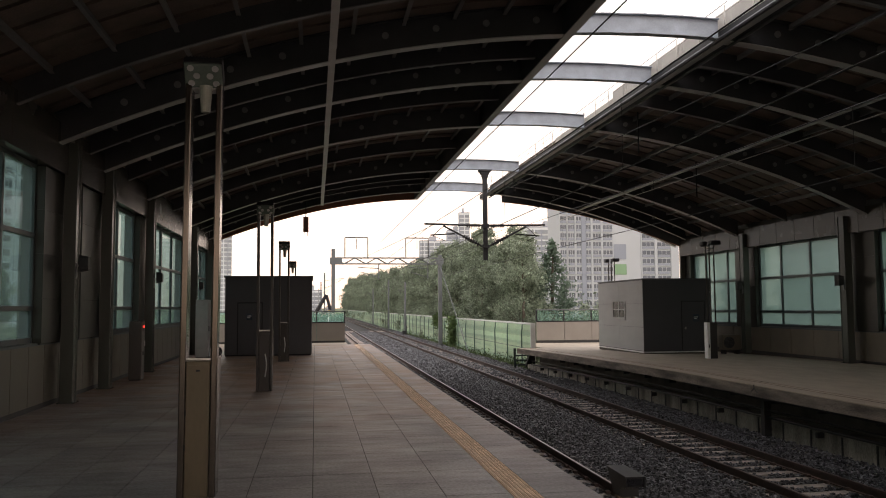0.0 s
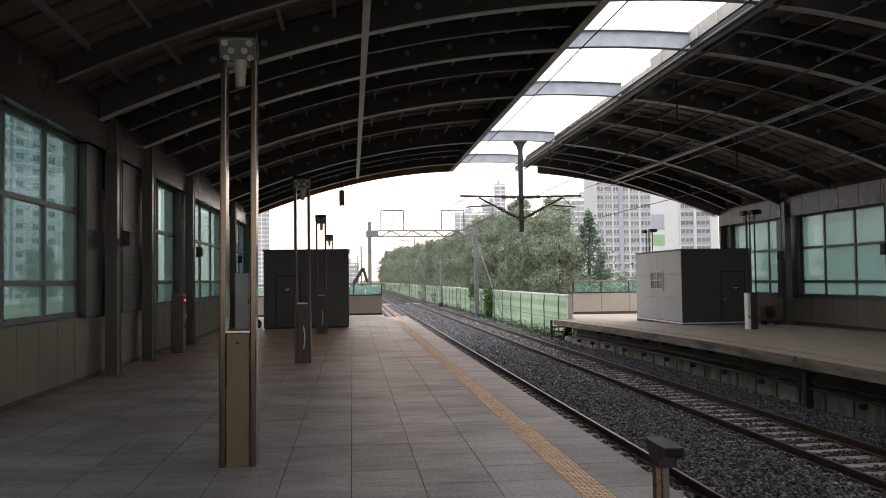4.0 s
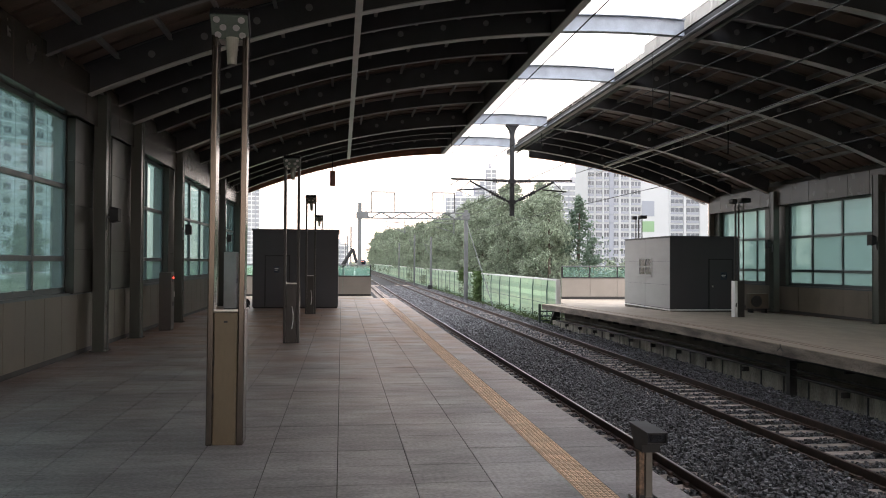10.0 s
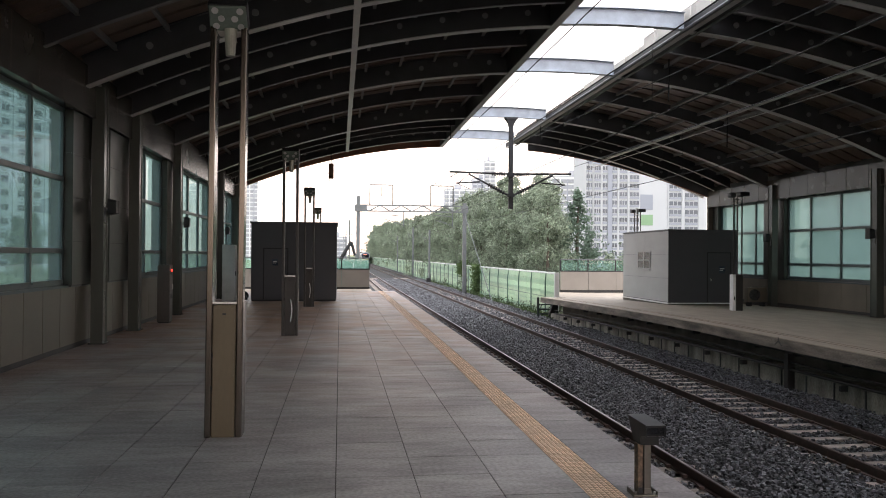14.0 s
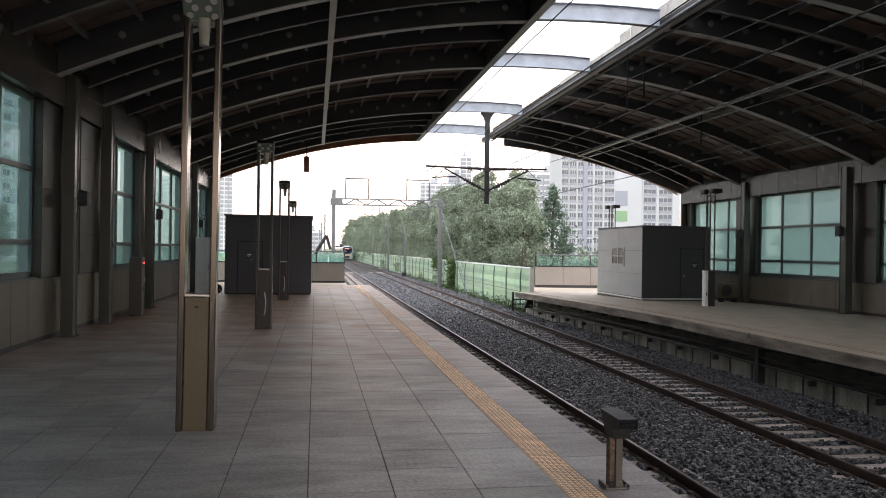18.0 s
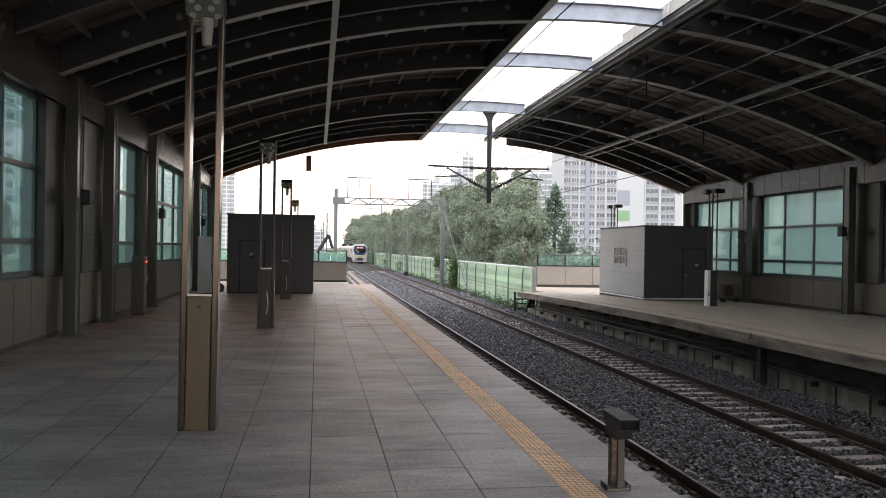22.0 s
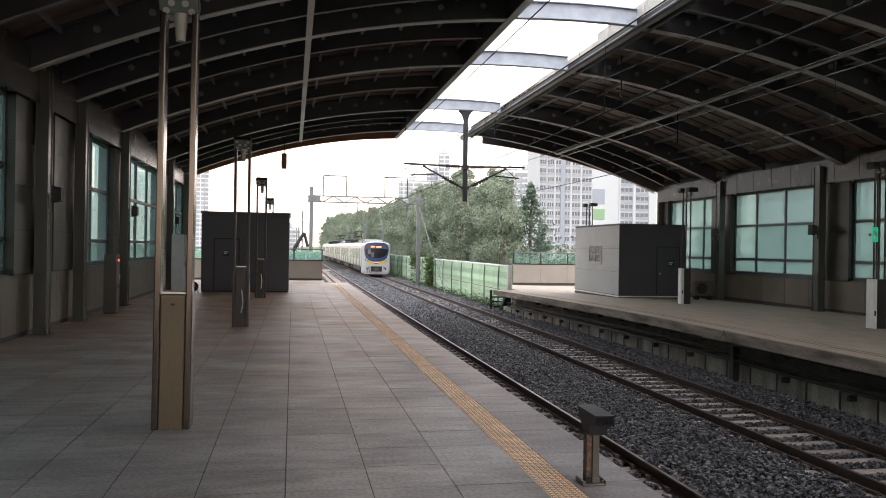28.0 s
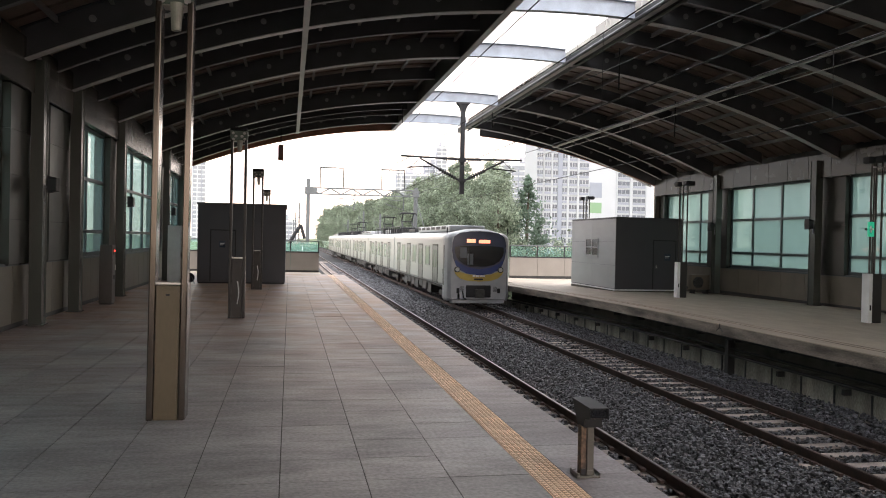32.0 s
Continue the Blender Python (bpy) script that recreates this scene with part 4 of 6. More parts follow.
# ---- parapets at the platform ends ----
def parapet(x0, x1, y, zb, label, at, z_panel=1.12, z_top=1.82):
    p = thing("parapet", at, label, "parapet", "parapets at the platform ends", "structure")
    boxes("skirting", "skirting", p, (x0, x1, y - 0.02, y + 0.14, zb, 0.1))
    n = max(1, round((x1 - x0) / 1.72))
    w = (x1 - x0) / n
    for k in range(n):
        a = x0 + k * w
        boxes("wall_panel", "parapet", p, (a + 0.008, a + w - 0.008, y - 0.03, y + 0.15, 0.1, z_panel), bevel=0.006)
        boxes("glass_pane", "pane_clear", p, (a + 0.04, a + w - 0.04, y + 0.05, y + 0.06, z_panel + 0.05, z_top - 0.06))
        boxes("post", "dark", p, (a - 0.03, a + 0.03, y + 0.03, y + 0.08, z_panel + 0.06, z_top - 0.06))
    boxes("end_frame", "dark", p, (x0, x0 + 0.06, y + 0.028, y + 0.082, z_panel + 0.06, z_top - 0.06), (x1 - 0.06, x1, y + 0.028, y + 0.082, z_panel + 0.06, z_top - 0.06))
    boxes("cap", "dark", p, (x0, x1, y - 0.04, y + 0.16, z_panel, z_panel + 0.06))
    boxes("handrail", "galv", p, (x0, x1, y + 0.02, y + 0.1, z_top - 0.06, z_top), bevel=0.01)
    return p


parapet(-6.4, 1.74, 46.9, -0.02, "beige panel parapet with tinted glass and a green handrail", pose(0, 0, 0))
parapet(12.2, 20.2, 43.45, -0.05, "beige panel parapet with tinted glass and a green handrail", FAR_END)
solid("platform_ramp_left", "concrete_warm", "concrete apron behind the platform end", "platform", (-6.4, 1.8, 44.2, 47.2, -2.0, -0.012), kind="structure")

# ---- tracks ----
sl = bmesh.new()
prism(sl, [(-1.2, -0.2), (1.2, -0.2), (1.2, 0.0), (0.55, -0.03), (-0.55, -0.03), (-1.2, 0.0)], [((0, -0.12, 0), (1, 0, 0), (0, 0, 1)), ((0, 0.12, 0), (1, 0, 0), (0, 0, 1))])
sleeper_mesh = data(sl, "sleeper", "sleeper")
cl = bmesh.new()
for sx in (-0.75, 0.75):
    for s in (-1, 1):
        bx(cl, sx + s * 0.1 - 0.035, sx + s * 0.1 + 0.035, -0.05, 0.05, 0.0, 0.05)
clip_mesh = data(cl, "rail_clip", "rail")
for c in (NEAR_C, FAR_C):
    tr = thing("railway_track", pose(c, 0, 0), "ballasted railway track with rusty rails on concrete sleepers", "track", "railway tracks", "structure")
    for sx in (-0.75, 0.75):
        rail = boxes("rail", "rail", tr, (sx - 0.036, sx + 0.036, -60, 900, RAIL_Z - 0.045, RAIL_Z - 0.005), (sx - 0.009, sx + 0.009, -60, 900, RAIL_Z - 0.15, RAIL_Z - 0.045), (sx - 0.07, sx + 0.07, -60, 900, RAIL_Z - 0.17, RAIL_Z - 0.15))
        boxes("running_surface", "railtop" if c == NEAR_C else "railtop_dull", rail, (sx - 0.017, sx + 0.017, -60, 900, RAIL_Z - 0.005, RAIL_Z), label="polished running surface")
    for k in range(-36, 190):
        y = 4.0 + k * 0.6
        s = share("sleeper", sleeper_mesh, tr, random.uniform(-0.015, 0.015), y, RAIL_Z - 0.17)
        if 0 <= k < 70:
            share("rail_clip", clip_mesh, s, 0, 0, 0)


def stones(name, label, spots, size, material, cat_name):
    """Loose stones as one mesh: small uneven blocks."""
    n = len(spots)
    base = np.array([(-1, -1, -1), (1, -1, -1), (1, 1, -1), (-1, 1, -1), (-1, -1, 1), (1, -1, 1), (1, 1, 1), (-1, 1, 1)], float)
    quad = np.array([(0, 3, 2, 1), (4, 5, 6, 7), (0, 1, 5, 4), (1, 2, 6, 5), (2, 3, 7, 6), (3, 0, 4, 7)])
    rng = np.random.default_rng(4)
    v = base[None] * rng.uniform(0.45, 1.0, (n, 8, 3)) * (size * rng.uniform(0.6, 1.4, (n, 1, 1)) / 2) * np.array([1, 0.85, 0.7])
    a, b = rng.uniform(0, 6.28, n), rng.uniform(-0.7, 0.7, n)
    ca, sa, cb, sb = np.cos(a)[:, None], np.sin(a)[:, None], np.cos(b)[:, None], np.sin(b)[:, None]
    x, y, z = v[..., 0], v[..., 1], v[..., 2]
    y, z = y * cb - z * sb, y * sb + z * cb
    x, y = x * ca - y * sa, x * sa + y * ca
    v = np.stack([x, y, z], -1) + spots[:, None]
    me = bpy.data.meshes.new(name)
    me.from_pydata(v.reshape(-1, 3).tolist(), [], (quad[None] + 8 * np.arange(n)[:, None, None]).reshape(-1, 4).tolist())
    me.materials.append(M[material])
    return tagged(new(name, me), label, cat_name, kind="stuff")


def ballast_height(x):
    """Ballast level across the tracks: lower between the rails, heaped beside them."""
    z = np.full_like(x, -1.37)
    for c in (NEAR_C, FAR_C):
        z = np.where(np.abs(x - c) < 0.66, -1.425, z)
        z = np.where((np.abs(x - c) > 1.3) & (np.abs(x - c) < 2.3), -1.345, z)
    return np.where(x > 10.9, -1.30, z)


rng = np.random.default_rng(9)
spots = []
for y0, y1, n in ((-18, 5.5, 9000), (5.5, 13, 17000), (13, 22, 21000), (22, 36, 22000), (36, 60, 17000), (60, 110, 10000)):
    x = rng.uniform(4.6 if y0 > 0 else 3.1, 11.5 if y0 < 36 else 11.0, n)
    y = y0 + (y1 - y0) * rng.random(n)
    keep = np.ones(n, bool)
    for c in (NEAR_C, FAR_C):
        keep &= np.abs(np.abs(x - c) - 0.75) > 0.09
        on = np.abs(((y - 4.0 + 0.3) % 0.6) - 0.3) < 0.13
        keep &= ~((np.abs(x - c) < 1.05) & on)
    x, y = x[keep], y[keep]
    spots.append(np.stack([x, y, ballast_height(x) + rng.uniform(-0.04, 0.03, len(x))], -1))
for k, (sp, sz) in enumerate(zip(spots, (0.11, 0.056, 0.058, 0.066, 0.092, 0.14))):
    stones("track_ballast", "grey crushed stone ballast between the rails", sp, sz, "ballast", "ballast")

# pipes, brackets and joints on the retaining wall under the far platform
wall_x = 11.3
duct = thing("wall_pipes", pose(0, 0, 0), "dark pipes on black brackets along the retaining wall", "pipes", kind="structure")
for z, r in ((-0.62, 0.022), (-0.80, 0.036)):
    bm = bmesh.new()
    tube(bm, [(wall_x - 0.09, y, z + far_floor(10.9, y)) for y in (-20, 23, 26.9, 32.5, 41.0)], r, 10)
    part("pipe", bm, "dark", duct)
for k in range(15):
    y = 7.8 + k * 2.24
    f = far_floor(10.9, y)
    boxes("bracket", "skirting", duct, (wall_x - 0.14, wall_x + 0.03, y - 0.04, y + 0.04, -1.0 + f, -0.88 + f))
for k in range(32):
    y = 6.1 + k * 1.11
    boxes("wall_joint", "skirting", duct, (wall_x + 0.002, wall_x + 0.026, y - 0.02, y + 0.02, -1.6, -0.88 + far_floor(10.9, y)))
boxes("drain_pipe", "skirting", duct, (wall_x - 0.16, wall_x + 0.03, 18.84, 19.0, -1.5, -0.42), label="dark upright drain pipe")
boxes("slab_angle", "dark", duct, (11.02, 11.1, -20, 23, -0.36, -0.28))
for k in range(16):
    y = 7.0 + k * 1.9
    f = far_floor(10.9, y)
    boxes("slab_hanger", "dark", duct, (11.05, 11.28, y - 0.03, y + 0.03, -0.42 + f, -0.28 + f))
crack = thing("edge_crack", pose(EDGE_R - 0.002, 18.78, -0.08), "broken triangular chip and crack in the platform edge", "crack", kind="structure")
rods("crack_line", "skirting", crack, ((-0.012, 0, 0.09), (-0.012, -0.02, 0.0), 0.012), ((-0.012, -0.02, 0.0), (-0.012, -0.16, -0.1), 0.01), ((-0.012, -0.02, 0.0), (-0.012, 0.14, -0.1), 0.01), n=5)

# stair and rail at the end of the far platform
st = thing("track_ladder", LADDER @ pose(9.36, 37.2, 0), "dark green steel ladder down to the track", "ladder")
for dx, top in ((0.0, 0.02), (0.66, -0.3)):
    boxes("stringer", "ladder", st, (dx - 0.05, dx + 0.05, -0.05, 0.05, -1.45, top), bevel=0.01)
for z in (-1.2, -0.98, -0.76, -0.54, -0.32):
    rods("rung", "ladder", st, ((0, 0, z), (0.66, 0, z), 0.035), n=8)
st2 = thing("slab_strut", LADDER @ pose(9.75, 36.9, -1.3), "black raking steel strut under the platform end", "strut")
bm = bmesh.new()
prism(bm, [(-0.13, -0.08), (0.13, -0.08), (0.13, 0.08), (-0.13, 0.08)], [((0, 0.1, 0), (1, 0, 0), (0, 1, 0)), ((0.4, 0.1, 1.02), (1, 0, 0), (0, 1, 0))])
part("bar", bm, "dark", st2)
boxes("post", "dark", st2, (0.5, 0.6, 0.3, 0.4, 0.0, 1.1))
rods("pipe_bend", "dark", st2, ((0.62, -0.9, 0.15), (0.86, -1.6, 0.62), 0.07), n=8)


# ---- catenary ----
def cantilever(parent, s, h0):
    """Insulated arm towards one track; s gives the side."""
    rods("top_tube", "cable", parent, ((0, 0, h0), (s * 2.6, 0.0, h0 + 0.05), 0.042), n=8)
    rods("stay_tube", "cable", parent, ((0, 0, h0 - 0.95), (s * 1.8, 0, h0 - 0.02), 0.04), n=8)
    for k in range(7):
        a = 0.3 + k * 0.1
        rods("insulator", "dark", parent, ((s * a, 0, h0 - 0.95 + a * 0.52), (s * (a + 0.05), 0, h0 - 0.95 + (a + 0.05) * 0.52), 0.085), n=10)
    for k in range(6):
        a = 0.25 + k * 0.1
        rods("insulator", "dark", parent, ((s * a, 0, h0), (s * (a + 0.05), 0, h0), 0.08), n=10)
    rods("registration_arm", "cable", parent, ((s * 1.3, 0, h0 - 0.35), (s * 2.35, 0, h0 - 0.42), 0.03), ((s * 1.8, 0, h0 - 0.05), (s * 2.2, 0, h0 - 0.4), 0.016), ((s * 2.3, 0, h0 - 0.42), (s * 1.75, -0.1, h0 - 0.66), 0.014), n=6)


dp = thing("catenary_drop_post", farther(1.033) @ pose(7.12, 33.1, 0), "dark hanging steel post with two insulated catenary arms", "catenary post")
bm = bmesh.new()
bx(bm, -0.09, 0.09, -0.09, 0.09, 3.95, 7.45, bevel=0.012)
part("post", bm, "cable", dp)
bm = bmesh.new()
prism(bm, [(-0.1, -0.1), (0.1, -0.1), (0.1, 0.1), (-0.1, 0.1)], [((0, 0, 7.42), (1, 0, 0), (0, 1, 0)), ((0, 0, 7.58), (1.4, 0, 0), (0, 1.2, 0)), ((0, 0, 7.7), (2.2, 0, 0), (0, 1.4, 0)), ((0, 0, 7.73), (2.7, 0, 0), (0, 1.6, 0)), ((0, 0, 7.8), (2.7, 0, 0), (0, 1.6, 0))])
part("bracket", bm, "cable", dp)
boxes("clamp", "cable", dp, (-0.14, 0.14, -0.14, 0.14, 4.45, 4.6))
boxes("clamp", "cable", dp, (-0.14, 0.14, -0.14, 0.14, 5.3, 5.48))
cantilever(dp, -1, 5.42)
cantilever(dp, 1, 5.42)
wires = thing("overhead_wires", pose(0, 0, 0), "thin dark overhead contact and messenger wires", "wires")
for c in (NEAR_C + 0.2, FAR_C - 0.1):
    prev = None
    pts = [(-60 + k * 4.0, 5.45 if abs((-60 + k * 4.0 - 33) % 37) < 2 else 5.45 - 0.16 * math.sin(math.pi * (((-60 + k * 4.0 - 33) % 37) / 37))) for k in range(80)]
    bm = bmesh.new()
    tube(bm, [(c, p[0], p[1]) for p in pts], 0.012, 5)
    part("messenger_wire", bm, "cable", wires)
    rods("contact_wire", "cable", wires, ((c, -60, 4.15), (c, 400, 4.15), 0.01), n=5)
    for p in pts[10:70:2]:
        rods("dropper", "cable", wires, ((c, p[0], 4.15), (c, p[0], p[1]), 0.005), n=4)
rods("feeder_wire", "cable", wires, ((4.82, -60, 6.68), (4.82, 60, 6.85), 0.014), ((8.88, -60, 4.0), (8.88, 36, 7.48), 0.012), ((4.95, 33.1, 5.45), (3.9, 70, 6.2), 0.014), ((8.6, 33, 5.5), (9.9, 70, 6.4), 0.01), n=5)


def gantry(x0, x1, y, zt, far=False):
    g = thing("catenary_gantry", pose(0, 0, 0), "galvanised lattice portal spanning both tracks", "gantry", "catenary portals")
    for x, top in ((x0, zt + 1.0), (x1, zt + 0.5)):
        boxes("mast", "galv", g, (x - 0.16, x + 0.16, y - 0.16, y + 0.16, -2.0, top), bevel=0.02)
        boxes("head_plate", "galv", g, (x - 0.3, x + 0.75 if x == x0 else x + 0.3, y - 0.2, y + 0.2, zt - 0.35, zt + 0.25))
    for z in (zt - 0.3, zt + 0.22):
        boxes("chord", "galv", g, (x0, x1, y - 0.14, y - 0.06, z - 0.05, z + 0.05), (x0, x1, y + 0.06, y + 0.14, z - 0.05, z + 0.05))
    n = 10
    w = (x1 - x0) / n
    for k in range(n):
        a, b = x0 + k * w, x0 + (k + 1) * w
        u, d = (zt - 0.3, zt + 0.22) if k % 2 else (zt + 0.22, zt - 0.3)
        rods("lattice_bar", "galv", g, ((a, y - 0.1, u), (b, y - 0.1, d), 0.05), ((a, y + 0.1, u), (b, y + 0.1, d), 0.05), n=6)
    for a in (x0 + 1.0, x0 + 6.35):
        rods("wire_frame", "cable", g, ((a, y, zt + 0.2), (a, y, zt + 2.0), 0.05), ((a, y, zt + 2.0), (a + 2.0, y, zt + 2.0), 0.05), ((a + 2.0, y, zt + 2.0), (a + 2.0, y, zt + 0.2), 0.05), n=6)
        rods("insulator", "dark", g, ((a + 1.0, y, zt + 1.9), (a + 1.0, y, zt + 1.0), 0.03), n=6)
    for c in (NEAR_C, FAR_C):
        rods("drop_tube", "galv", g, ((c + 0.9, y, zt - 0.3), (c + 0.9, y, zt - 1.6), 0.05), ((c + 0.9, y, zt - 1.5), (c - 0.7, y, zt - 1.0), 0.03), ((c + 0.9, y, zt - 0.7), (c - 0.9, y, zt - 0.6), 0.03), n=6)
    return g


gantry(1.57, 10.96, 70.3, 6.1)
gy = thing("guy_wire", pose(0, 0, 0), "pale guy wire from the portal mast to the ground", "guy wire")
rods("wire", "galv", gy, ((10.96, 70.2, 5.6), (11.0, 57.5, -1.3), 0.03), n=6)
for x, y, h in ((1.4, 121, 7.2), (1.2, 165, 7.2), (1.0, 215, 7.0), (10.7, 96, 5.0), (10.7, 118, 6.0), (10.7, 150, 5.5)):
    mst = thing("catenary_mast", pose(x, y, -2), "slim grey catenary mast beside the tracks", "mast", "catenary masts")
    boxes("mast", "galv", mst, (-0.11, 0.11, -0.11, 0.11, 0, h + 2), bevel=0.02)
    rods("arm", "galv", mst, ((0, 0, h + 0.8), (3.0 if x < 5 else -0.9, 0, h + 1.2), 0.03), ((0, 0, h - 0.4), (2.8 if x < 5 else -0.8, 0, h + 1.1), 0.03), n=6)

# ---- noise barrier ----
fence = thing("noise_barrier", BARRIER @ pose(11.12, 0, 0), "pale green ribbed noise barrier with slanting post tops and a white cap", "fence", kind="structure")
pm = bmesh.new()
for k in range(9):
    bx(pm, -0.03, 0.03, 0.04, 3.22, -1.75 + k * 0.31, -1.75 + k * 0.31 + 0.297)
panel_mesh = data(pm, "barrier_panel", "fence")
po = bmesh.new()
prism(po, [(-0.03, -0.025), (0.03, -0.025), (0.03, 0.025), (-0.03, 0.025)], [((-0.065, 0, -2.0), (1, 0, 0), (0, 1, 0)), ((-0.09, 0, 0.55), (1, 0, 0), (0, 1, 0)), ((-0.02, 0, 1.15), (1, 0, 0), (0, 1, 0))])
post_mesh = data(po, "barrier_post", "fence_post")
cp = bmesh.new()
bx(cp, -0.07, 0.07, 0, 3.26, 1.04, 1.13, bevel=0.015)
cap_mesh = data(cp, "barrier_cap", "white")
for k in range(84):
    y = 40.4 + k * 3.26
    share("barrier_panel", panel_mesh, fence, 0, y, 0)
    share("barrier_post", post_mesh, fence, 0, y + 1.9, 0)
    share("barrier_cap", cap_mesh, fence, 0, y, 0)
boxes("end_post", "white", fence, (-0.12, 0.12, 40.25, 40.4, -2.0, 1.13))
rods("bottom_rail", "fence_post", fence, ((-0.12, 40.4, -1.2), (-0.12, 315, -1.2), 0.03), ((-0.12, 40.4, -0.2), (-0.12, 315, -0.2), 0.015), n=6)


def leaf_mesh(name, pts, size, material, seed=0, flat=0.6):
    """Many small leaf blades as one mesh."""
    rng = np.random.default_rng(seed)
    n = len(pts)
    d1 = rng.normal(size=(n, 3))
    d1 /= np.linalg.norm(d1, axis=1)[:, None]
    d2 = np.cross(d1, rng.normal(size=(n, 3)))
    d2 /= np.linalg.norm(d2, axis=1)[:, None]
    s = size * rng.uniform(0.6, 1.4, (n, 1))
    v = np.stack([pts - d1 * s, pts + d2 * s * flat, pts + d1 * s, pts - d2 * s * flat], 1)
    me = bpy.data.meshes.new(name)
    me.from_pydata(v.reshape(-1, 3).tolist(), [], (np.arange(4 * n).reshape(n, 4)).tolist())
    me.materials.append(M[material])
    return me


def clump_points(rng, centre, radii, n):
    p = rng.normal(size=(n, 3))
    p /= np.linalg.norm(p, axis=1)[:, None]
    return np.array(centre) + p * np.array(radii) * np.abs(rng.normal(0.0, 0.75, (n, 1)))


def build_tree(h, spread, seed, conifer=False):
    """A tree of its own: tapered trunk, limbs and a crown of leaf clumps with gaps."""
    rng = np.random.default_rng(seed)
    t = thing("conifer_tree" if conifer else "broadleaf_tree", pose(0, 0, -2), "dark green conifer behind the noise barrier" if conifer else "tall leafy green tree behind the noise barrier", "tree", "trees beside the railway")
    bm = bmesh.new()
    rod(bm, (0, 0, 0), (0, 0, h * 0.55), 0.22, 8, 0.13)
    rod(bm, (0, 0, h * 0.55), (0.1, 0, h * 0.94), 0.13, 8, 0.03)
    clumps = []
    if conifer:
        for k in range(26):
            f = k / 26
            z = h * (0.12 + 0.88 * f)
            r = spread * (1.02 - f) * rng.uniform(0.8, 1.1)
            for j in range(7):
                a = rng.uniform(0, 6.28)
                clumps.append(((math.cos(a) * r * 0.65, math.sin(a) * r * 0.65, z - r * 0.15), (r * 0.4 + 0.15, r * 0.4 + 0.15, 0.3), 34))
    else:
        for k in range(250):
            f = rng.uniform(0.06, 1.0)
            z = h * f
            r = spread * math.sin(math.pi * min(1, 0.2 + f * 0.77)) ** 0.7 * (0.8 + 0.35 * math.sin(f * 21 + seed))
            a, q = rng.uniform(0, 6.28), rng.uniform(0.2, 1.0) ** 0.6
            c = (math.cos(a) * r * q, math.sin(a) * r * q, z)
            s = rng.uniform(0.28, 0.62)
            clumps.append((c, (s, s, s * 1.15), int(190 * s)))
            if k % 8 == 0:
                rod(bm, (0, 0, max(0.5, z - 1.4)), c, 0.05, 5, 0.012)
    part("trunk", bm, "bark", t)
    pts = np.concatenate([clump_points(rng, *c) for c in clumps])
    crown = new("crown", leaf_mesh("crown", pts, 0.11 if conifer else 0.092, "leaf_dark" if conifer else "leaf", seed))
    crown.parent = t
    return t


kinds = [build_tree(11.5, 2.9, 11), build_tree(12.3, 3.2, 12), build_tree(10.8, 2.7, 13), build_tree(13.0, 3.1, 14)]
rng = random.Random(5)
spots_t = [(14.2 + rng.uniform(-0.8, 2.0), 57 + k * 2.4 + rng.uniform(-0.8, 0.8)) for k in range(34)]
spots_t += [(17.4 + rng.uniform(-1, 1.6), 63 + k * 5 + rng.uniform(-1.2, 1.2)) for k in range(14)]
spots_t += [(14.8 + rng.uniform(-0.8, 2.0), 139 + k * 5.0 + rng.uniform(-2, 2)) for k in range(47)]


def row_top(y):
    """Height of the tree line along the track, above the platform."""
    return float(np.interp(y, (50, 58, 62, 76, 88, 94, 116, 150, 212, 317, 375), (6.4, 7.7, 8.2, 9.7, 9.9, 8.9, 8.8, 9.9, 11.4, 14.2, 14.6)))


for k, (x, y) in enumerate(spots_t):
    kind = k % 4
    s = (row_top(y * 14.6 / max(x, 13.0)) * x / 14.6 + 2) / ((11.5, 12.3, 10.8, 13.0)[kind] + 0.4) * rng.uniform(0.78, 1.0)
    m = pose(x, y, -2, 0, 0, rng.uniform(0, 360))
    ob = kinds[k] if k < len(kinds) else copy_thing(kinds[kind], m)
    wide = s * (1.15 if y > 130 else 1.0)
    ob.matrix_basis = m @ Matrix.Diagonal((wide, wide, s, 1))
con = build_tree(9.2, 3.7, 21, True)
con.matrix_basis = pose(18.3, 60.5, -2)
for x, y, s in ((17.0, 64, 0.66), (18.6, 68, 0.62), (17.4, 71, 0.78)):
    copy_thing(kinds[int(y) % 4], pose(x, y, -2, 0, 0, y * 31)).scale = (s, s, s)
for x, y, s in ((30, 95, 0.7),):
    copy_thing(con, pose(x, y, -2, 0, 0, 70)).scale = (s, s, s)
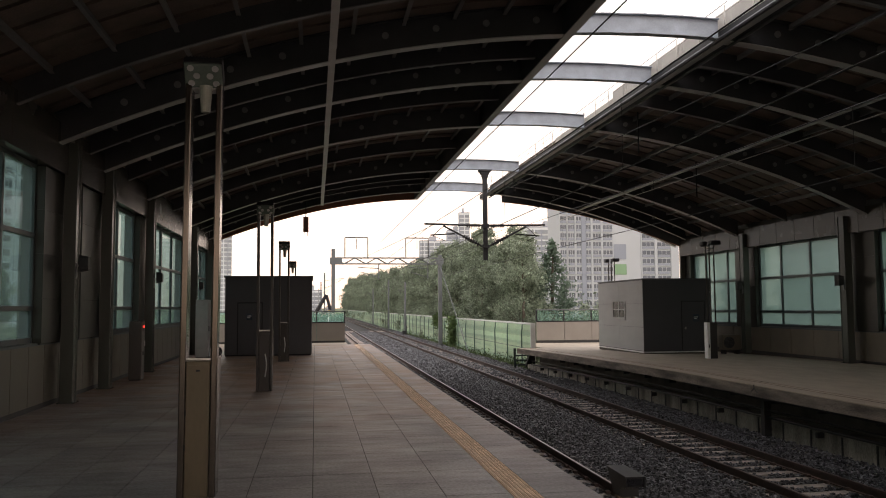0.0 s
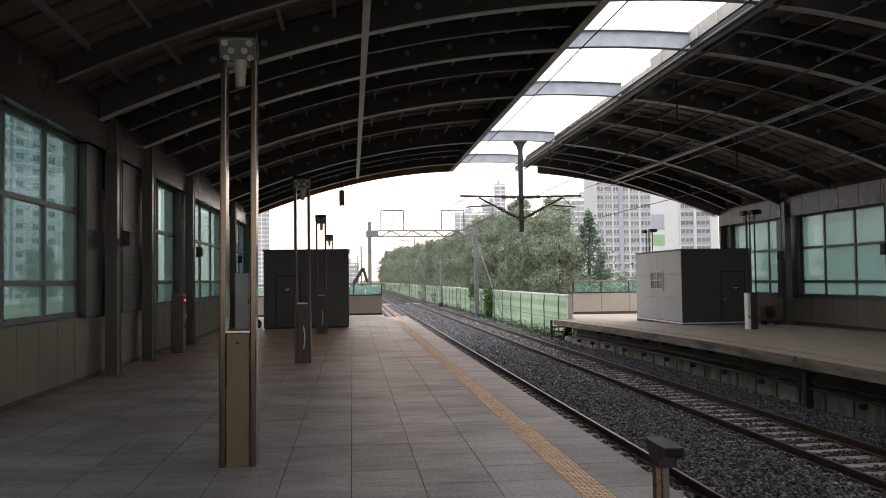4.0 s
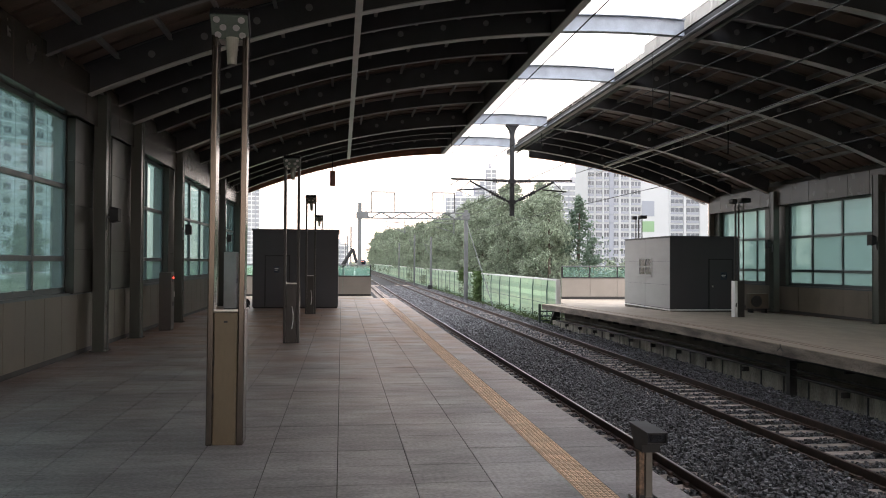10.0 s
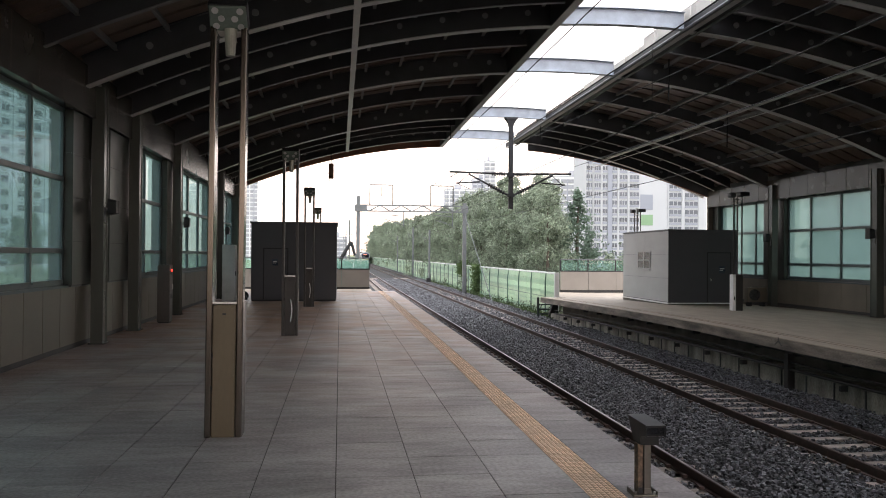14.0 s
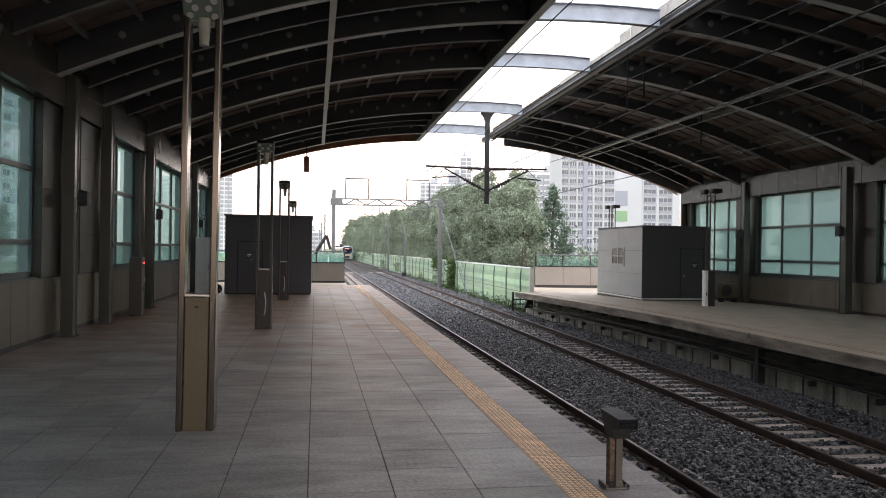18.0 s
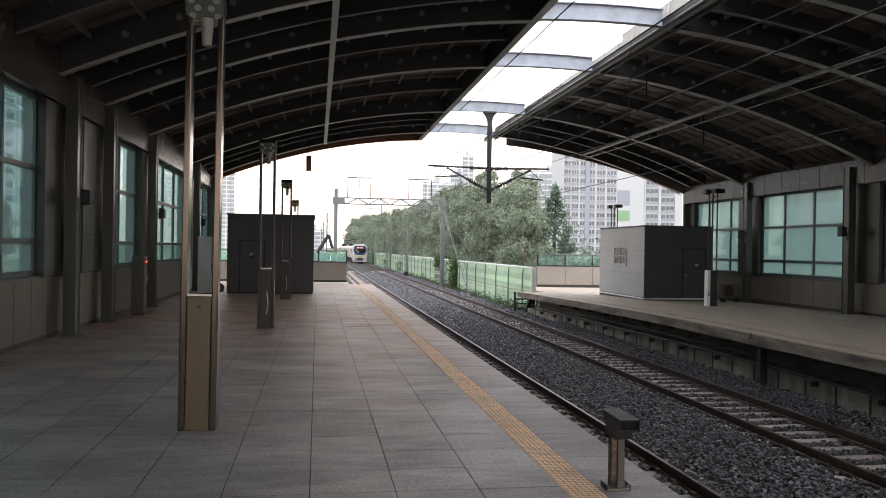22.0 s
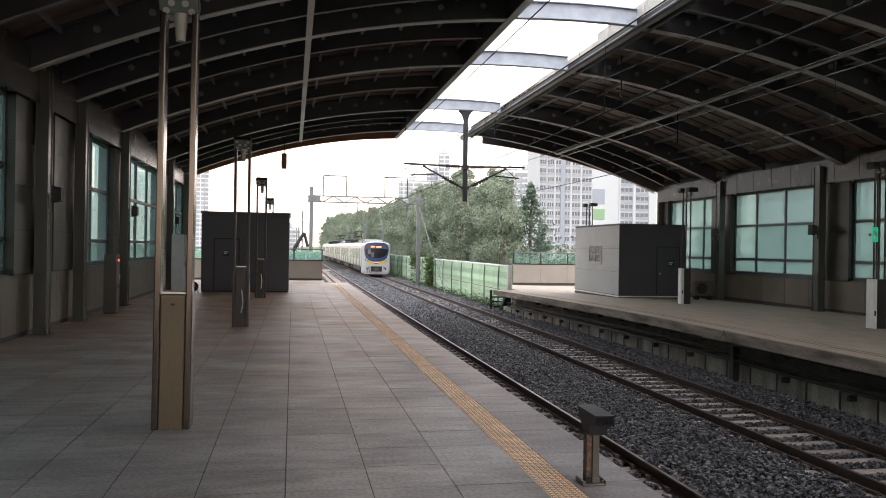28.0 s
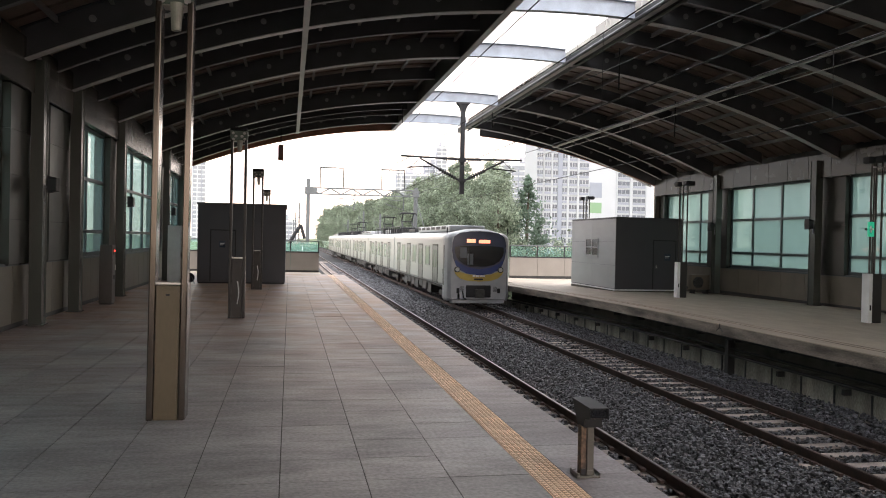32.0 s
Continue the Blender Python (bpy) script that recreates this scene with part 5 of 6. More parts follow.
# shrubs behind the parapet and beyond the far platform
for k, (x, y, h) in enumerate(((17.0, 50.5, 4.0), (18.6, 51.5, 4.6), (19.9, 52, 5.3), (21.3, 52.5, 5.4), (22.8, 53, 5.2), (15.2, 51.5, 3.6), (24.5, 52, 5.2), (13.4, 50.0, 3.2), (22.6, 56, 5.6))):
    rr = np.random.default_rng(40 + k)
    sh = thing("shrub", FAR_END @ pose(x, y, -2), "dense green shrub behind the parapet", "shrub", "shrubs behind the parapet")
    bm = bmesh.new()
    for j in range(5):
        rod(bm, (0, 0, 0), (rr.uniform(-0.7, 0.7), rr.uniform(-0.7, 0.7), h * 0.7), 0.04, 5, 0.01)
    part("stems", bm, "bark", sh)
    pts = np.concatenate([clump_points(rr, (rr.uniform(-0.8, 0.8), rr.uniform(-0.8, 0.8), h * rr.uniform(0.2, 0.85)), (0.6, 0.6, 0.5), 90) for j in range(16)])
    lv = new("leaves", leaf_mesh("leaves", pts, 0.13, "leaf", 60 + k))
    lv.parent = sh
# vines on the barrier and the mast
for k, (x, y, z0, z1, r, n) in enumerate(((10.95, 63.5, -1.3, 1.25, 0.55, 1500), (11.0, 70.4, 0.1, 1.5, 0.5, 700), (10.95, 73, 0.3, 1.2, 0.4, 300))):
    rr = np.random.default_rng(80 + k)
    z = rr.uniform(z0, z1, n)
    pts = np.stack([x + rr.normal(0, r * 0.4, n), y + rr.normal(0, r * 0.75, n) * (0.6 + 0.6 * (z - z0) / (z1 - z0)), z], -1)
    tagged(new("climbing_vine", leaf_mesh("climbing_vine", pts, 0.11, "vine", k)), "bright green vine hanging over the noise barrier", "vine", kind="stuff").matrix_basis = BARRIER
rr = np.random.default_rng(99)
n = 15000
y = 38.5 + 60 * rr.random(n) ** 1.6
x = np.where(rr.random(n) < 0.75, rr.uniform(10.25, 11.05, n), rr.uniform(10.6, 11.1, n))
z = -1.5 + rr.gamma(2.0, 0.07, n) * (0.4 + np.sin(y * 0.9) ** 2 + np.where(y < 47, 0.15, 0.0))
tagged(new("trackside_weeds", leaf_mesh("trackside_weeds", np.stack([x, y, np.minimum(z, -0.5)], -1), 0.08, "grass", 3, 0.3)), "green weeds along the foot of the noise barrier", "weeds", kind="stuff").matrix_basis = BARRIER @ pose(0, 0, 0.15)
n = 9000
x, y = rr.uniform(11.6, 30, n), rr.uniform(44, 60, n)
tagged(new("verge_scrub", leaf_mesh("verge_scrub", np.stack([x, y, -2 + rr.gamma(2.0, 0.5, n)], -1), 0.14, "leaf", 4, 0.4)), "green scrub on the verge behind the barrier", "scrub", kind="stuff").matrix_basis = pose(1.2, 9.5, 0)


# ---- far buildings ----
def tower(m, w, d, floors, cols, label, wall_mat="apt_white", blank=0.0, fh=2.9, side_cols=0, small=False):
    """An apartment block: body, floor bands, window bays with frames and balcony rails on the front (-y)."""
    b = thing("apartment_building", m, label, "building", "apartment buildings")
    h = floors * fh
    boxes("wall", wall_mat, b, (0, w, 0, d, 0, h + 1.2))
    boxes("roof", "apt_grey", b, (-0.2, w + 0.2, -0.2, d + 0.2, h + 1.2, h + 1.7))
    boxes("roof_house", "apt_white", b, (w * 0.3, w * 0.5, d * 0.3, d * 0.7, h + 1.7, h + 5))
    cw = (w - blank) / cols
    wm = bmesh.new()
    if small:
        bx(wm, cw * 0.3, cw * 0.48, -0.06, 0.05, 1.0, fh - 0.7)
        bx(wm, cw * 0.54, cw * 0.72, -0.06, 0.05, 1.0, fh - 0.7)
    else:
        bx(wm, 0.3, cw - 0.3, -0.06, 0.05, 0.75, fh - 0.25)
    wmesh = data(wm, "window", "apt_glass" if m.translation.y < 300 else "apt_glass_hazed")
    fm = bmesh.new()
    e0 = cw * 0.28 if small else 0.4
    bx(fm, e0, cw - e0, -0.3 if not small else -0.1, -0.05, 0.6 if not small else 0.85, 0.8 if not small else 0.9)
    bx(fm, cw / 2 - 0.06, cw / 2 + 0.06, -0.1, -0.04, 0.9, fh - 0.35)
    bx(fm, e0, cw - e0, -0.12, 0.0, fh - 0.25, fh - 0.12)
    fmesh = data(fm, "window_frame", "apt_white")
    for c in range(cols):
        for f in range(floors):
            wi = share("window", wmesh, b, c * cw, 0, f * fh)
            share("window_frame", fmesh, wi, 0, 0, 0)
        boxes("pilaster", wall_mat if c % 2 else "apt_grey", b, (c * cw - 0.25, c * cw + 0.25, -0.35, 0, 0, h))
    if side_cols:
        sm = bmesh.new()
        bx(sm, -0.06, 0.05, 0.4, 2.0, 1.0, fh - 0.5)
        smesh = data(sm, "window", "apt_glass")
        for c in range(side_cols):
            for f in range(floors):
                share("window", smesh, b, 0, 1.5 + c * (d - 3) / side_cols, f * fh)
    return b


def slab_block(m, w, d, floors, fh, stacks, strips, label):
    """An apartment slab whose front shows stacks of balcony windows between white piers and grey strips."""
    b = thing("apartment_building", m, label, "building", "apartment buildings")
    h = floors * fh
    boxes("wall", "apt_bright", b, (0, w, 0, d, 0, h + 1.2))
    boxes("roof", "apt_grey", b, (-0.2, w + 0.2, -0.2, d + 0.2, h + 1.2, h + 1.7))
    for x0, x1, material in strips:
        boxes("wall_strip", material, b, (x0, x1, -0.25, 0, 0, h))
    for x0, x1 in stacks:
        cw = x1 - x0
        wm = bmesh.new()
        bx(wm, 0, cw, -0.06, 0.05, 0.35, fh - 0.3)
        wmesh = data(wm, "window", "apt_glass")
        fm = bmesh.new()
        bx(fm, 0, cw, -0.22, -0.05, 0.22, 0.35)
        for q in range(1, 3 if cw > 1.6 else 2):
            u = cw * q / (3 if cw > 1.6 else 2)
            bx(fm, u - 0.07, u + 0.07, -0.12, -0.05, 1.2, fh - 0.3)
        bx(fm, 0, cw, -0.14, -0.05, 1.14, 1.22)
        fmesh = data(fm, "window_frame", "apt_bright")
        rm = bmesh.new()
        bx(rm, 0.05, cw - 0.05, -0.2, -0.14, 0.36, 1.12)
        rmesh = data(rm, "balcony_rail", "apt_grey")
        for f in range(floors):
            wi = share("window", wmesh, b, x0, 0, f * fh)
            share("window_frame", fmesh, wi, 0, 0, 0)
            share("balcony_rail", rmesh, wi, 0, 0, 0)
    return b


slab_block(pose(82.1, 262, -2), 43, 14, 15, 2.9,
           ((0.3, 2.3), (3.1, 5.2), (6.0, 7.6), (9.4, 11.0), (11.9, 14.6), (15.5, 18.8), (29.6, 33.9), (35.2, 39.8)),
           ((2.45, 2.95, "apt_white"), (5.35, 5.85, "apt_bright"), (7.7, 9.3, "apt_grey"), (11.15, 11.75, "apt_bright"), (14.75, 15.35, "apt_bright"), (29.0, 29.5, "apt_bright"), (34.1, 35.0, "apt_bright"), (40.0, 41.2, "apt_bright")),
           "white apartment slab with stacked balconies and a blank gable")
gable = thing("gable_sign", pose(82.1, 261.9, -2), "grey and green painted panels on the blank gable", "gable panel")
boxes("panel", "apt_grey", gable, (19.2, 23.7, 0, 0.06, 19.9, 25.1))
boxes("panel", "gable_green", gable, (19.2, 23.7, 0, 0.06, 14.6, 18.2), label="green painted gable panel")
# Far blocks get paler walls and windows in place of haze.
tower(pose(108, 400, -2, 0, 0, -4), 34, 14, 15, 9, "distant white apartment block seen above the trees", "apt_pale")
tower(pose(73, 560, -2, 0, 0, -5), 24, 18, 17, 7, "distant apartment block coloured pale for haze", "apt_pale")
tower(pose(95, 572, -2, 0, 0, -5), 16, 18, 20, 5, "distant apartment block coloured pale for haze", "apt_pale")
tower(pose(101.5, 560, -2, 0, 0, -5), 7.5, 10, 24, 2, "distant apartment tower coloured pale for haze", "apt_pale")
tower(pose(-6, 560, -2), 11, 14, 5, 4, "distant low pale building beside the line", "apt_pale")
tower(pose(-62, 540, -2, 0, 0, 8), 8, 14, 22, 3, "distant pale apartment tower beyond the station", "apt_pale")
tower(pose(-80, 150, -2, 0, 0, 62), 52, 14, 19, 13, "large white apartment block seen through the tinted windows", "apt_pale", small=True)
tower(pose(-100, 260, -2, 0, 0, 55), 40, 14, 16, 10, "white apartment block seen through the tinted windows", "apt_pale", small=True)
tower(pose(128, 205, -2, 0, 0, -50), 16, 14, 17, 4, "pale apartment tower seen through the tinted windows", "apt_bright")
tower(pose(95, 120, -2, 0, 0, -62), 18, 14, 15, 5, "pale apartment tower seen through the tinted windows", "apt_bright")
rng = random.Random(8)
for k in range(24):
    x, y = (-38 - rng.uniform(0, 12), 40 + k * 7.0) if k < 14 else (62 + rng.uniform(0, 14), 40 + (k - 14) * 11)
    s = rng.uniform(0.55, 0.8)
    copy_thing(kinds[rng.randrange(4)], pose(x, y, -2, 0, 0, rng.uniform(0, 360))).scale = (s, s, s)

# ---- things along the left wall ----
cbt = thing("hydrant_cabinet", pose(-4.97, 23.75, 0), "slim inox hydrant cabinet with a red lamp by the wall", "hydrant cabinet")
boxes("body", "inox_dark", cbt, (-0.17, 0.17, 0, 0.42, 0.03, 1.66), bevel=0.01)
boxes("front_panel", "inox_dark", cbt, (0.17, 0.178, 0.03, 0.39, 0.1, 1.3), bevel=0.003)
boxes("foot", "dark", cbt, (-0.15, 0.15, 0.02, 0.4, 0, 0.03))
rods("red_lamp", "red", cbt, ((0.17, 0.2, 1.5), (0.2, 0.2, 1.5), 0.03), n=12, label="round red indicator lamp")
boxes("label_plate", "dark", cbt, (0.178, 0.182, 0.1, 0.2, 1.38, 1.58), (0.178, 0.182, 0.12, 0.2, 0.7, 0.82), (0.178, 0.182, 0.25, 0.33, 0.7, 0.82))
boxes("handle", "inox", cbt, (0.178, 0.2, 0.32, 0.35, 0.95, 1.1))
ec = thing("electric_cabinet", pose(-4.4, 32.9, 0), "tall pale grey electric cabinet near the wall", "cabinet")
boxes("body", "foam", ec, (-0.24, 0.24, 0, 0.8, 0.1, 2.35), bevel=0.012)
boxes("door", "foam", ec, (0.24, 0.252, 0.04, 0.76, 0.16, 2.28), bevel=0.004)
boxes("plinth", "dark", ec, (-0.22, 0.22, 0.03, 0.77, 0, 0.1))
boxes("handle", "dark", ec, (0.252, 0.28, 0.1, 0.14, 1.1, 1.3))
hr = thing("hose_reel", pose(-3.95, 34.3, 0), "small black cable reel standing by the cabin", "cable reel")
bm = bmesh.new()
bmesh.ops.create_circle(bm, segments=20, radius=0.2)
ring = bmesh.ops.create_cone(bm, cap_ends=True, segments=20, radius1=0.2, radius2=0.2, depth=0.04)
bmesh.ops.transform(bm, matrix=pose(0, 0, 0.24, 90, 0, 0), verts=bm.verts)
part("flange", bm, "dark", hr)
rods("frame", "galv", hr, ((-0.2, -0.05, 0), (0, 0.02, 0.5), 0.015), ((0.2, -0.05, 0), (0, 0.02, 0.5), 0.015), n=6)


def speaker(x, y, z, s):
    sp = thing("wall_speaker", (FAR_SIDE if s < 0 else pose(0, 0, 0)) @ pose(x, y, z), "small black loudspeaker on a column bracket", "loudspeaker", "loudspeakers on the columns")
    boxes("bracket", "galv", sp, (min(0, s * 0.12), max(0, s * 0.12), -0.02, 0.02, -0.02, 0.02), (s * 0.02 - 0.015, s * 0.02 + 0.015, -0.015, 0.015, -0.28, 0.05))
    bm = bmesh.new()
    prism(bm, [(-0.09, -0.17), (0.09, -0.13), (0.09, 0.15), (-0.09, 0.19)], [((s * 0.2, -0.14, 0.04), (1, 0, 0), (0, 0, 1)), ((s * 0.2, 0.1, 0.04), (1, 0, 0), (0, 0, 1))])
    body = part("housing", bm, "dark", sp)
    boxes("grille", "cable", body, (s * 0.2 - 0.08, s * 0.2 + 0.08, -0.146, -0.14, -0.08, 0.16))


for y in (18.35, 26.85, 36.4):
    speaker(-5.118, y + 0.1, 2.95, 1)
for y in (rc[6], rc[7]):
    speaker(17.708, y + 0.1, 2.75, -1)
ac = thing("air_conditioner", FAR_SIDE @ pose(17.5, 31.9, 0.05), "beige outdoor air conditioner unit beside the wall", "air conditioner")
boxes("casing", "panel", ac, (-0.42, 0.42, 0, 0.32, 0.05, 0.68), bevel=0.02)
rods("fan_grille", "dark", ac, ((-0.12, -0.012, 0.36), (-0.12, 0.02, 0.36), 0.24), n=24)
for k in range(4):
    bm = bmesh.new()
    r = 0.06 + k * 0.05
    for j in range(20):
        a, b = j * 0.314159, (j + 1) * 0.314159
        rod(bm, (-0.12 + r * math.cos(a), -0.02, 0.36 + r * math.sin(a)), (-0.12 + r * math.cos(b), -0.02, 0.36 + r * math.sin(b)), 0.006, 4)
    part("fan_ring", bm, "galv", ac)
for x in (-0.35, 0.25):
    boxes("foot", "dark", ac, (x, x + 0.1, 0, 0.32, -0.14, 0.05))
boxes("pipe", "panel", ac, (0.42, 0.9, 0.1, 0.14, 0.06, 0.1))
hs = thing("hanging_horn", pose(-0.45, 40.2, 0), "brown hanging station speaker on a rod below the roof", "speaker")
rods("rod", "dark", hs, ((0, 0, 6.45), (0, 0, rib_z(-0.45) + 0.7), 0.025), n=6)
boxes("housing", "rim", hs, (-0.13, 0.13, -0.15, 0.15, 5.75, 6.5), bevel=0.03)
rods("cable_tail", "galv", hs, ((-0.08, 0, 5.6), (-0.08, 0, 5.75), 0.012), ((0.08, 0, 5.55), (0.08, 0, 5.75), 0.012), n=5)
ex = thing("excavator", pose(-1.0, 64, -2), "black excavator arm raised behind the parapet", "excavator")
rods("boom", "dark", ex, ((0.0, 0, 1.5), (1.3, 0, 4.0), 0.16), ((1.3, 0, 4.0), (1.9, 0, 5.0), 0.14), n=8)
rods("arm", "dark", ex, ((1.9, 0, 5.0), (2.2, 0, 3.9), 0.12), n=8)
boxes("cab", "dark", ex, (-1.0, 0.4, -0.8, 0.8, 1.0, 2.6), bevel=0.08)
boxes("track", "dark", ex, (-1.4, 1.2, -1.1, -0.7, 0, 0.8), (-1.4, 1.2, 0.7, 1.1, 0, 0.8), bevel=0.1)
sg = thing("site_hoarding", pose(-1.2, 52, -2), "green site hoarding behind the parapet", "hoarding")
for k in range(3):
    boxes("board", "hoard", sg, (k * 1.05, k * 1.05 + 1.0, 0, 0.04, 0, 3.6), bevel=0.004)
van = thing("white_van", pose(1.2, 58, -2), "small white van parked behind the parapet", "van")
boxes("body", "white", van, (-0.8, 0.8, 0, 3.6, 0.4, 3.3), bevel=0.2)
boxes("windscreen", "train_glass", van, (-0.65, 0.65, -0.02, 0.03, 2.3, 2.9), bevel=0.01)
for x in (-0.7, 0.7):
    rods("wheel", "dark", van, ((x - 0.1, 0.7, 0.35), (x + 0.1, 0.7, 0.35), 0.35), ((x - 0.1, 2.8, 0.35), (x + 0.1, 2.8, 0.35), 0.35), n=14)
tb = thing("signal_box", pose(10.6, 96, -1.5), "small dark lineside signal box", "signal box")
boxes("housing", "dark", tb, (-0.25, 0.25, -0.2, 0.2, 0.0, 0.7), bevel=0.02)
boxes("post", "dark", tb, (0.22, 0.3, -0.05, 0.05, 0.0, 1.2))
# ---- the train ----
CAR = 19.5
train = thing("commuter_train", pose(FAR_C, 40, RAIL_Z), "ivory six-car commuter train with a navy and yellow cab front", "train")


def section(w, z0, z1, r, y, bow=0.28, n=6):
    """Cross-section of a car body: upright sides, rounded shoulders, bowed roof."""
    pts = [(-w + 0.06, z0), (-w, z0 + 0.12)]
    for k in range(n + 1):
        a = math.pi - (math.pi / 2) * k / n
        pts.append((-w + r + r * math.cos(a), z1 - bow - r * 0.55 + r * 0.8 * math.sin(a)))
    pts += [(-w * 0.35, z1 - 0.03), (0, z1)]
    pts += [(-x, z) for x, z in reversed(pts[:-1])]
    return [(x, y, z) for x, z in pts]


def loft(rings):
    bm = bmesh.new()
    vs = [[bm.verts.new(p) for p in r] for r in rings]
    k = len(vs[0])
    for a, b in zip(vs, vs[1:]):
        for i in range(k):
            bm.faces.new((a[i], a[(i + 1) % k], b[(i + 1) % k], b[i]))
    bm.faces.new(list(reversed(vs[0])))
    bm.faces.new(vs[-1])
    return bm


def plate(pts, y0, y1):
    """A flat plate on the cab front from its outline in x and z."""
    bm = bmesh.new()
    prism(bm, [(x, z) for x, z in pts], [((0, y0, 0), (1, 0, 0), (0, 0, 1)), ((0, y1, 0), (1, 0, 0), (0, 0, 1))])
    return bm


def mirror_outline(half):
    return half + [(-x, z) for x, z in reversed(half) if abs(x) > 1e-6]


dm = bmesh.new()
bx(dm, -0.012, 0.012, -0.64, -0.01, 0, 1.86)
bx(dm, -0.012, 0.012, 0.01, 0.64, 0, 1.86)
door_mesh = data(dm, "door", "train_door")
dg = bmesh.new()
bx(dg, -0.02, 0.02, -0.5, -0.16, 0.75, 1.65)
bx(dg, -0.02, 0.02, 0.16, 0.5, 0.75, 1.65)
door_glass = data(dg, "door_glass", "train_glass")
sm = bmesh.new()
bx(sm, -0.016, 0.016, -0.76, -0.66, 0, 1.95)
bx(sm, -0.016, 0.016, 0.66, 0.76, 0, 1.95)
bx(sm, -0.016, 0.016, -0.76, 0.76, 1.88, 1.95)
seal_mesh = data(sm, "door_seal", "under")
wm = bmesh.new()
bx(wm, -0.014, 0.014, -0.62, 0.62, 0, 0.95)
win_mesh = data(wm, "window", "train_glass")
wf = bmesh.new()
for d in ((-0.68, -0.62, -0.06, 1.01), (0.62, 0.68, -0.06, 1.01)):
    bx(wf, -0.02, 0.02, d[0], d[1], d[2], d[3])
bx(wf, -0.02, 0.02, -0.68, 0.68, -0.06, 0.0)
bx(wf, -0.02, 0.02, -0.68, 0.68, 0.95, 1.01)
winframe_mesh = data(wf, "window_frame", "train_door")


def pantograph(parent, y):
    p = rods("pantograph", "dark", parent, ((-0.45, y - 0.7, 4.1), (0.45, y - 0.7, 4.1), 0.06), ((-0.45, y + 0.7, 4.1), (0.45, y + 0.7, 4.1), 0.06), ((-0.45, y - 0.7, 4.1), (-0.45, y + 0.7, 4.1), 0.06), ((0.45, y - 0.7, 4.1), (0.45, y + 0.7, 4.1), 0.06), n=6)
    rods("lower_arm", "dark", p, ((-0.4, y - 0.45, 4.12), (-0.4, y + 0.45, 4.62), 0.05), ((0.4, y - 0.45, 4.12), (0.4, y + 0.45, 4.62), 0.05), ((-0.4, y + 0.45, 4.62), (0.4, y + 0.45, 4.62), 0.045), n=6)
    rods("upper_arm", "dark", p, ((-0.4, y + 0.45, 4.62), (-0.4, y - 0.3, 5.2), 0.045), ((0.4, y + 0.45, 4.62), (0.4, y - 0.3, 5.2), 0.045), n=6)
    rods("collector_bow", "dark", p, ((-0.55, y - 0.35, 5.24), (0.55, y - 0.35, 5.24), 0.06), ((-0.55, y + 0.05, 5.24), (0.55, y + 0.05, 5.24), 0.05), ((-0.55, y - 0.35, 5.24), (-0.68, y - 0.35, 5.08), 0.04), ((0.55, y - 0.35, 5.24), (0.68, y - 0.35, 5.08), 0.04), n=6)
    boxes("insulator", "dark", p, *[(sx - 0.07, sx + 0.07, y + sy - 0.07, y + sy + 0.07, 3.72, 4.08) for sx in (-0.42, 0.42) for sy in (-0.65, 0.65)])


